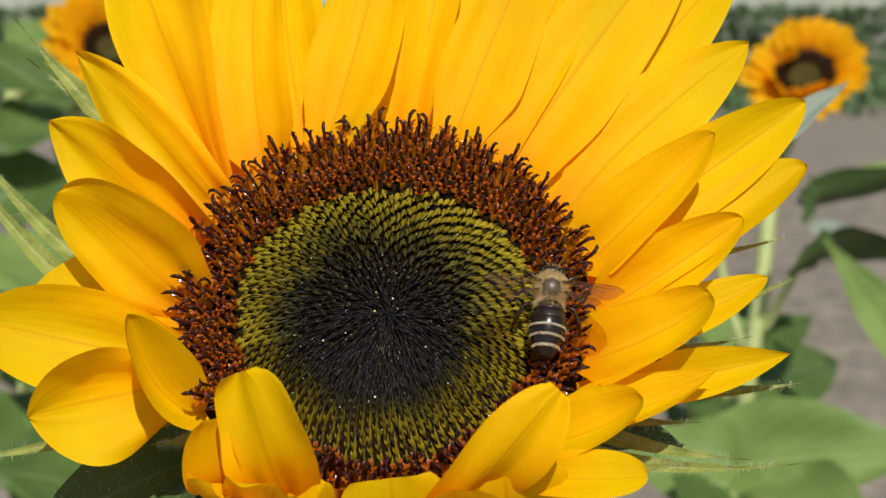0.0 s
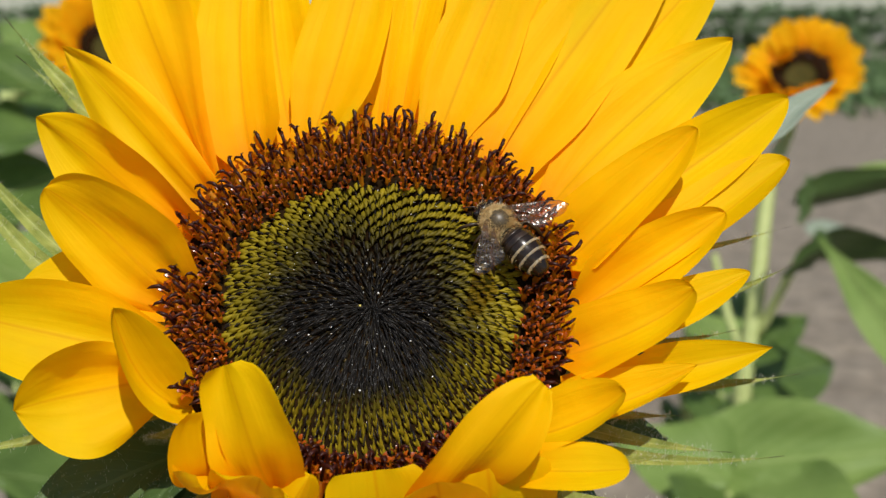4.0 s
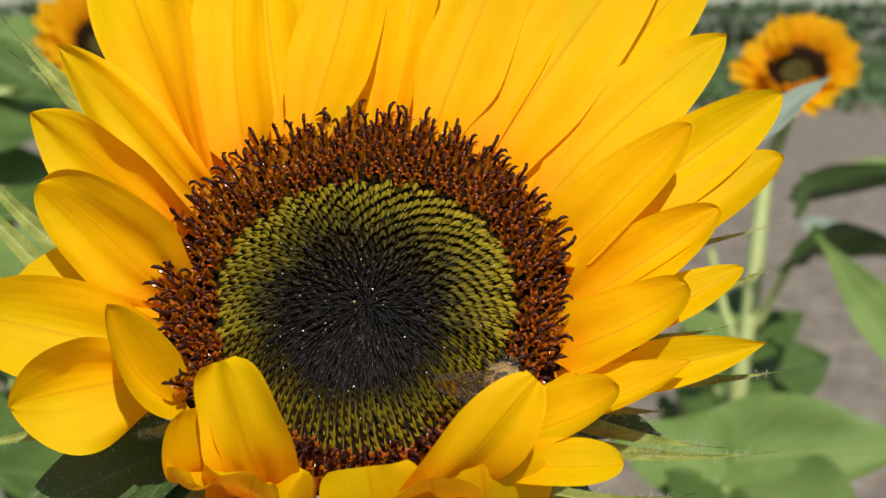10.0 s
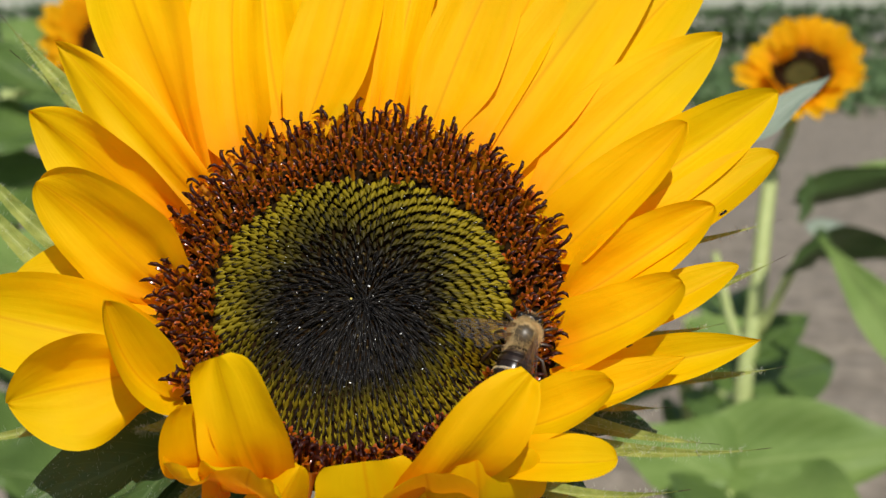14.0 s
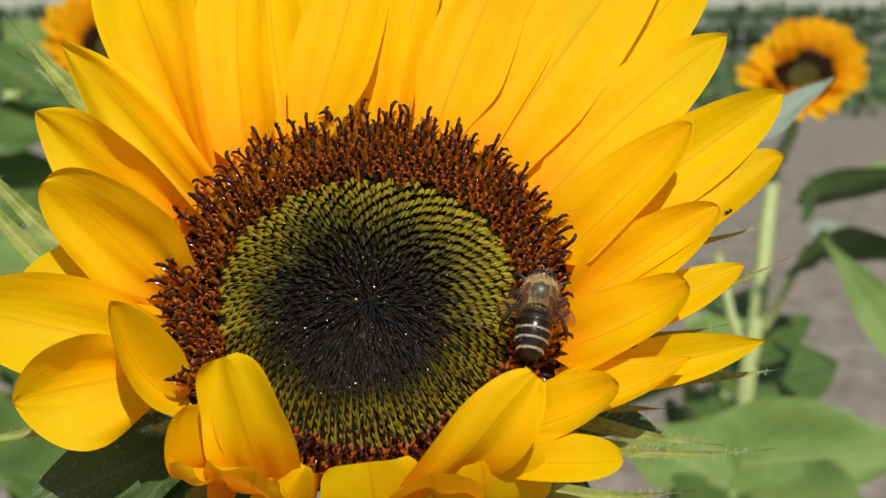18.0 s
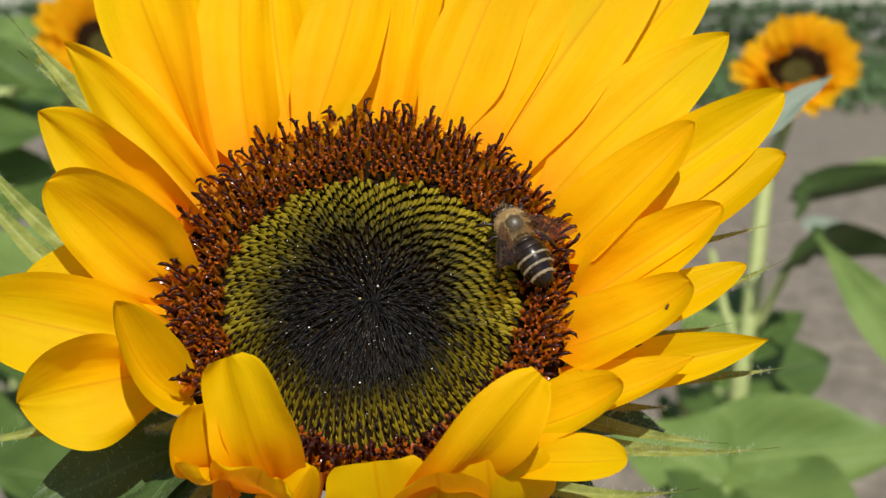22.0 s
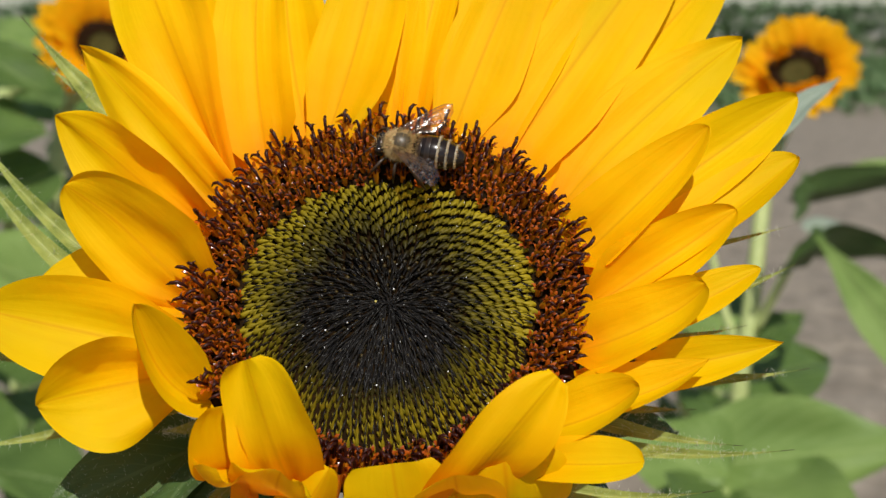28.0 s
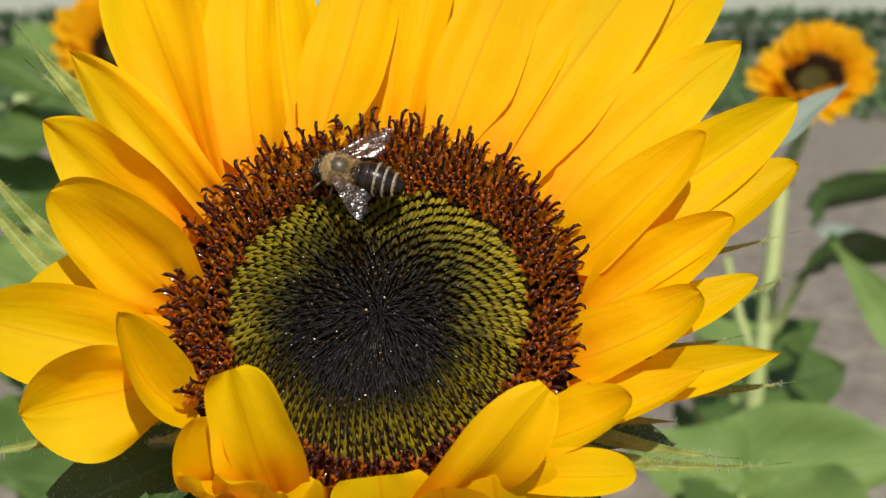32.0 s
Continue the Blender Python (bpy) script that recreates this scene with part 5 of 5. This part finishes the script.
def motions():
    walk(sunflower, [
    (0, pose(-0.00733, 0.17280, 1.16324, 53.50, -0.00, 0.00)),
    (0.5, pose(-0.00652, 0.17322, 1.16313, 53.50, -0.00, 0.00)),
    (1, pose(-0.00884, 0.17280, 1.16369, 53.50, -0.00, 0.00)),
    (1.5, pose(-0.00717, 0.17361, 1.16341, 53.50, -0.00, 0.00)),
    (2, pose(-0.00862, 0.17254, 1.16349, 53.50, -0.00, 0.00)),
    (2.5, pose(-0.00837, 0.17447, 1.16365, 53.50, -0.00, 0.00)),
    (3, pose(-0.00918, 0.17376, 1.16383, 53.50, -0.00, 0.00)),
    (3.5, pose(-0.00878, 0.17416, 1.16386, 53.50, -0.00, 0.00)),
    (5.5, pose(-0.00944, 0.17353, 1.16384, 53.50, -0.00, 0.00)),
    (6, pose(-0.00877, 0.17487, 1.16383, 53.50, -0.00, 0.00)),
    (6.5, pose(-0.00928, 0.17405, 1.16377, 53.50, -0.00, 0.00)),
    (7, pose(-0.00969, 0.17499, 1.16423, 53.50, -0.00, 0.00)),
    (7.5, pose(-0.00865, 0.17421, 1.16363, 53.50, -0.00, 0.00)),
    (8, pose(-0.00971, 0.17486, 1.16421, 53.50, -0.00, 0.00)),
    (8.5, pose(-0.00795, 0.17472, 1.16365, 53.50, -0.00, 0.00)),
    (9, pose(-0.00985, 0.17448, 1.16415, 53.50, -0.00, 0.00)),
    (9.5, pose(-0.00924, 0.17506, 1.16412, 53.50, -0.00, 0.00)),
    (10, pose(-0.00921, 0.17420, 1.16381, 53.50, -0.00, 0.00)),
    (10.5, pose(-0.01035, 0.17519, 1.16449, 53.50, -0.00, 0.00)),
    (11, pose(-0.00917, 0.17471, 1.16397, 53.50, -0.00, 0.00)),
    (11.5, pose(-0.01027, 0.17515, 1.16454, 53.50, -0.00, 0.00)),
    (12, pose(-0.00982, 0.17486, 1.16422, 53.50, -0.00, 0.00)),
    (12.5, pose(-0.00948, 0.17560, 1.16416, 53.50, -0.00, 0.00)),
    (13, pose(-0.01030, 0.17500, 1.16442, 53.50, -0.00, 0.00)),
    (13.5, pose(-0.00969, 0.17548, 1.16427, 53.50, -0.00, 0.00)),
    (14, pose(-0.01033, 0.17512, 1.16444, 53.50, -0.00, 0.00)),
    (14.5, pose(-0.00995, 0.17522, 1.16431, 53.50, -0.00, 0.00)),
    (16.5, pose(-0.00984, 0.17508, 1.16435, 53.50, -0.00, 0.00)),
    (17, pose(-0.00954, 0.17563, 1.16417, 53.50, -0.00, 0.00)),
    (17.5, pose(-0.00911, 0.17533, 1.16409, 53.50, -0.00, 0.00)),
    (18, pose(-0.00996, 0.17539, 1.16443, 53.50, -0.00, 0.00)),
    (18.5, pose(-0.00896, 0.17558, 1.16410, 53.50, -0.00, 0.00)),
    (19, pose(-0.00985, 0.17548, 1.16448, 53.50, -0.00, 0.00)),
    (19.5, pose(-0.00885, 0.17609, 1.16420, 53.50, -0.00, 0.00)),
    (20, pose(-0.01017, 0.17542, 1.16448, 53.50, -0.00, 0.00)),
    (20.5, pose(-0.00831, 0.17611, 1.16395, 53.50, -0.00, 0.00)),
    (21, pose(-0.00924, 0.17564, 1.16420, 53.50, -0.00, 0.00)),
    (21.5, pose(-0.00910, 0.17632, 1.16440, 53.50, -0.00, 0.00)),
    (22, pose(-0.00857, 0.17552, 1.16400, 53.50, -0.00, 0.00)),
    (22.5, pose(-0.00942, 0.17627, 1.16445, 53.50, -0.00, 0.00)),
    (23, pose(-0.00839, 0.17552, 1.16398, 53.50, -0.00, 0.00)),
    (23.5, pose(-0.00852, 0.17682, 1.16421, 53.50, -0.00, 0.00)),
    (24, pose(-0.00893, 0.17566, 1.16410, 53.50, -0.00, 0.00)),
    (24.5, pose(-0.00786, 0.17644, 1.16407, 53.50, -0.00, 0.00)),
    (25, pose(-0.00857, 0.17558, 1.16410, 53.50, -0.00, 0.00)),
    (25.5, pose(-0.00629, 0.17587, 1.16369, 53.50, -0.00, 0.00)),
    (27.5, pose(-0.00718, 0.17493, 1.16379, 53.50, -0.00, 0.00)),
    (28, pose(-0.00638, 0.17632, 1.16357, 53.50, -0.00, 0.00)),
    (28.5, pose(-0.00866, 0.17525, 1.16406, 53.50, -0.00, 0.00)),
    (29, pose(-0.00608, 0.17578, 1.16324, 53.50, -0.00, 0.00)),
    (29.5, pose(-0.00871, 0.17630, 1.16376, 53.50, -0.00, 0.00)),
    (30, pose(-0.00756, 0.17626, 1.16349, 53.50, -0.00, 0.00)),
    (30.5, pose(-0.00859, 0.17504, 1.16384, 53.50, -0.00, 0.00)),
    (31, pose(-0.00936, 0.17400, 1.16396, 53.50, -0.00, 0.00)),
    (31.5, pose(-0.00754, 0.17302, 1.16312, 53.50, -0.00, 0.00)),
    (32, pose(-0.00964, 0.17334, 1.16381, 53.50, -0.00, 0.00)),
    ])
    walk(bee, [
    (0, pose(0.01426, 0.16618, 1.16438, 8.99, -52.97, 78.79)),
    (0.5, pose(0.01571, 0.16702, 1.16484, 1.35, -53.49, 88.33)),
    (1, pose(0.01265, 0.16847, 1.16794, -3.14, -53.44, 93.91)),
    (1.5, pose(0.01416, 0.16927, 1.16763, -6.87, -53.19, 98.55)),
    (2, pose(0.01191, 0.16979, 1.16987, -16.78, -51.59, 111.05)),
    (2.5, pose(0.01262, 0.17250, 1.17108, -22.15, -50.04, 117.97)),
    (3, pose(0.00970, 0.17250, 1.17221, -42.25, -36.53, 146.77)),
    (3.5, pose(0.01002, 0.17342, 1.17295, -43.55, -34.84, 148.99)),
    (4.1, pose(0.00985, 0.17217, 1.17319, -40.61, -38.42, 144.07)),
    (4.6, pose(0.01594, 0.16691, 1.17638, -29.79, -24.98, 125.50)),
    (5.1, pose(0.02224, 0.16300, 1.17466, -28.76, -11.05, 119.36)),
    (5.5, pose(0.02279, 0.16203, 1.17184, -29.90, -7.67, 119.25)),
    (5.6, pose(0.01589, 0.16116, 1.16526, -17.87, -15.74, 108.22)),
    (5.7, pose(0.00985, 0.16146, 1.15941, 7.33, -33.04, 81.42)),
    (5.8, pose(0.00924, 0.16064, 1.15290, 9.64, -52.89, 77.98)),
    (6, pose(0.00890, 0.16032, 1.15173, 13.28, -52.33, 73.39)),
    (6.6, pose(0.00686, 0.15931, 1.15125, 17.90, -51.31, 67.52)),
    (7, pose(0.00604, 0.16007, 1.15163, 20.30, -50.64, 64.43)),
    (8, pose(0.00548, 0.15977, 1.15138, 21.23, -50.35, 63.22)),
    (9, pose(0.00599, 0.15994, 1.15207, 23.34, -49.62, 60.47)),
    (10, pose(0.00828, 0.16042, 1.15275, 21.10, -50.39, 63.40)),
    (11, pose(0.01013, 0.16167, 1.15391, 21.02, -50.42, 63.50)),
    (12, pose(0.00999, 0.16239, 1.15494, 22.47, -49.93, 61.61)),
    (12.5, pose(0.01037, 0.16356, 1.15546, 21.90, -50.13, 62.36)),
    (13, pose(0.01072, 0.16433, 1.15756, 25.28, -48.87, 57.91)),
    (14, pose(0.01057, 0.16499, 1.15831, 24.09, -49.34, 59.48)),
    (14.5, pose(0.01071, 0.16465, 1.15759, 23.62, -49.52, 60.11)),
    (16.5, pose(0.01272, 0.16436, 1.15995, 12.02, -52.54, 74.99)),
    (17, pose(0.01297, 0.16680, 1.16232, 1.88, -53.48, 87.66)),
    (17.5, pose(0.01341, 0.16699, 1.16290, 12.81, -52.41, 73.99)),
    (18, pose(0.01283, 0.16738, 1.16369, 14.46, -52.10, 71.91)),
    (18.5, pose(0.01215, 0.16994, 1.16656, -6.48, -53.23, 98.07)),
    (19, pose(0.01210, 0.17094, 1.16842, 3.31, -53.43, 85.89)),
    (19.5, pose(0.01422, 0.17152, 1.16811, -2.72, -53.45, 93.39)),
    (20, pose(0.01293, 0.17088, 1.16844, -2.34, -53.47, 92.91)),
    (20.5, pose(0.01303, 0.17238, 1.16899, -26.33, -48.42, 123.49)),
    (21, pose(0.01271, 0.17211, 1.16952, -34.72, -43.64, 135.12)),
    (21.5, pose(0.01100, 0.17442, 1.17192, -26.59, -48.30, 123.84)),
    (22, pose(0.01202, 0.17361, 1.17150, -32.84, -44.93, 132.42)),
    (22.5, pose(0.00767, 0.17531, 1.17325, -19.08, -50.99, 114.00)),
    (23, pose(0.00876, 0.17749, 1.17673, -27.48, -47.90, 125.04)),
    (23.5, pose(0.00862, 0.17897, 1.17719, -32.45, -45.18, 131.87)),
    (24, pose(0.00783, 0.17782, 1.17710, -33.67, -44.38, 133.60)),
    (24.5, pose(0.00749, 0.18115, 1.18053, -37.91, -41.07, 139.85)),
    (25, pose(0.00469, 0.18070, 1.18111, -43.75, -34.57, 149.34)),
    (25.5, pose(0.00226, 0.18104, 1.18076, -51.68, -16.39, 167.43)),
    (26.5, pose(0.00068, 0.18176, 1.18242, -50.40, -21.05, 163.45)),
    (27.5, pose(-0.00116, 0.18155, 1.18283, -45.47, -31.98, 152.48)),
    (28, pose(-0.00239, 0.18357, 1.18344, -53.03, -8.46, 173.68)),
    (28.5, pose(-0.00408, 0.18236, 1.18376, -53.39, 4.15, -176.92)),
    (29, pose(-0.00407, 0.18249, 1.18239, -53.44, 3.07, -177.72)),
    (29.5, pose(-0.00725, 0.18305, 1.18297, -53.34, 4.98, -176.31)),
    (30, pose(-0.00633, 0.18382, 1.18379, -52.93, -9.31, 173.03)),
    (30.5, pose(-0.00939, 0.18214, 1.18352, -53.40, -3.92, 177.10)),
    (31, pose(-0.01145, 0.18032, 1.18259, -53.45, 2.84, -177.89)),
    (31.5, pose(-0.00941, 0.17949, 1.18196, -53.49, 1.00, -179.26)),
    (32, pose(-0.01304, 0.17870, 1.18114, -52.64, -11.40, 171.42)),
    ])
    walk(fly, [
    (0, pose(0.03758, 0.18999, 1.16966, 51.40, -59.05, 23.99)),
    (11, pose(0.04027, 0.19148, 1.16982, 51.40, -59.05, 23.99)),
    (11.6, pose(0.03855, 0.17877, 1.17450, 51.40, -59.05, 23.99)),
    (12, pose(0.03948, 0.17789, 1.17504, 51.40, -59.05, 23.99)),
    (13, pose(0.03983, 0.17797, 1.17516, 58.17, -43.55, 6.68)),
    (16.5, pose(0.04027, 0.17816, 1.17523, 58.81, -35.53, 0.32)),
    (19, pose(0.04053, 0.17867, 1.17551, 58.81, -35.53, 0.32)),
    (21, pose(0.04113, 0.17872, 1.17510, 58.39, -27.50, -5.42)),
    (21.7, pose(0.03999, 0.17937, 1.17384, -26.76, 26.79, -121.76)),
    (22.2, pose(0.03997, 0.19248, 1.16989, -26.76, 26.79, -121.76)),
    (32, pose(0.03806, 0.19021, 1.16980, -26.76, 26.79, -121.76)),
    ])
    walk(pale_fly, [
    (0, pose(0.03118, 0.18364, 1.16444, 54.54, -21.97, 3.76)),
    (19.2, pose(0.03212, 0.18216, 1.16298, 54.54, -21.97, 3.76)),
    (19.5, pose(0.03126, 0.17084, 1.16433, 54.54, -21.97, 3.76)),
    (20, pose(0.03008, 0.17015, 1.16477, -20.98, 39.84, -116.02)),
    (20.5, pose(0.03188, 0.16939, 1.16361, -20.98, 39.84, -116.02)),
    (21, pose(0.03048, 0.16944, 1.16373, -20.98, 39.84, -116.02)),
    (22, pose(0.03122, 0.16872, 1.16338, -29.63, 35.61, -127.28)),
    (23, pose(0.03025, 0.16677, 1.16224, -29.63, 35.61, -127.28)),
    (24, pose(0.02772, 0.16676, 1.16114, -36.72, 30.21, -137.10)),
    (25, pose(0.02638, 0.16616, 1.15944, -42.35, 23.93, -145.62)),
    (27.5, pose(0.02617, 0.16621, 1.15671, -46.72, 17.01, -153.11)),
    (28, pose(0.02660, 0.16765, 1.15638, -50.01, 9.64, -159.83)),
    (29, pose(0.02496, 0.16121, 1.15684, -50.01, 9.64, -159.83)),
    (29.6, pose(0.02403, 0.17365, 1.15341, -50.01, 9.64, -159.83)),
    (32, pose(0.02345, 0.17548, 1.15326, -50.01, 9.64, -159.83)),
    ])
    for wing, s, kind in WINGS:
        walk(wing, wing_rows(s, kind))


motions()
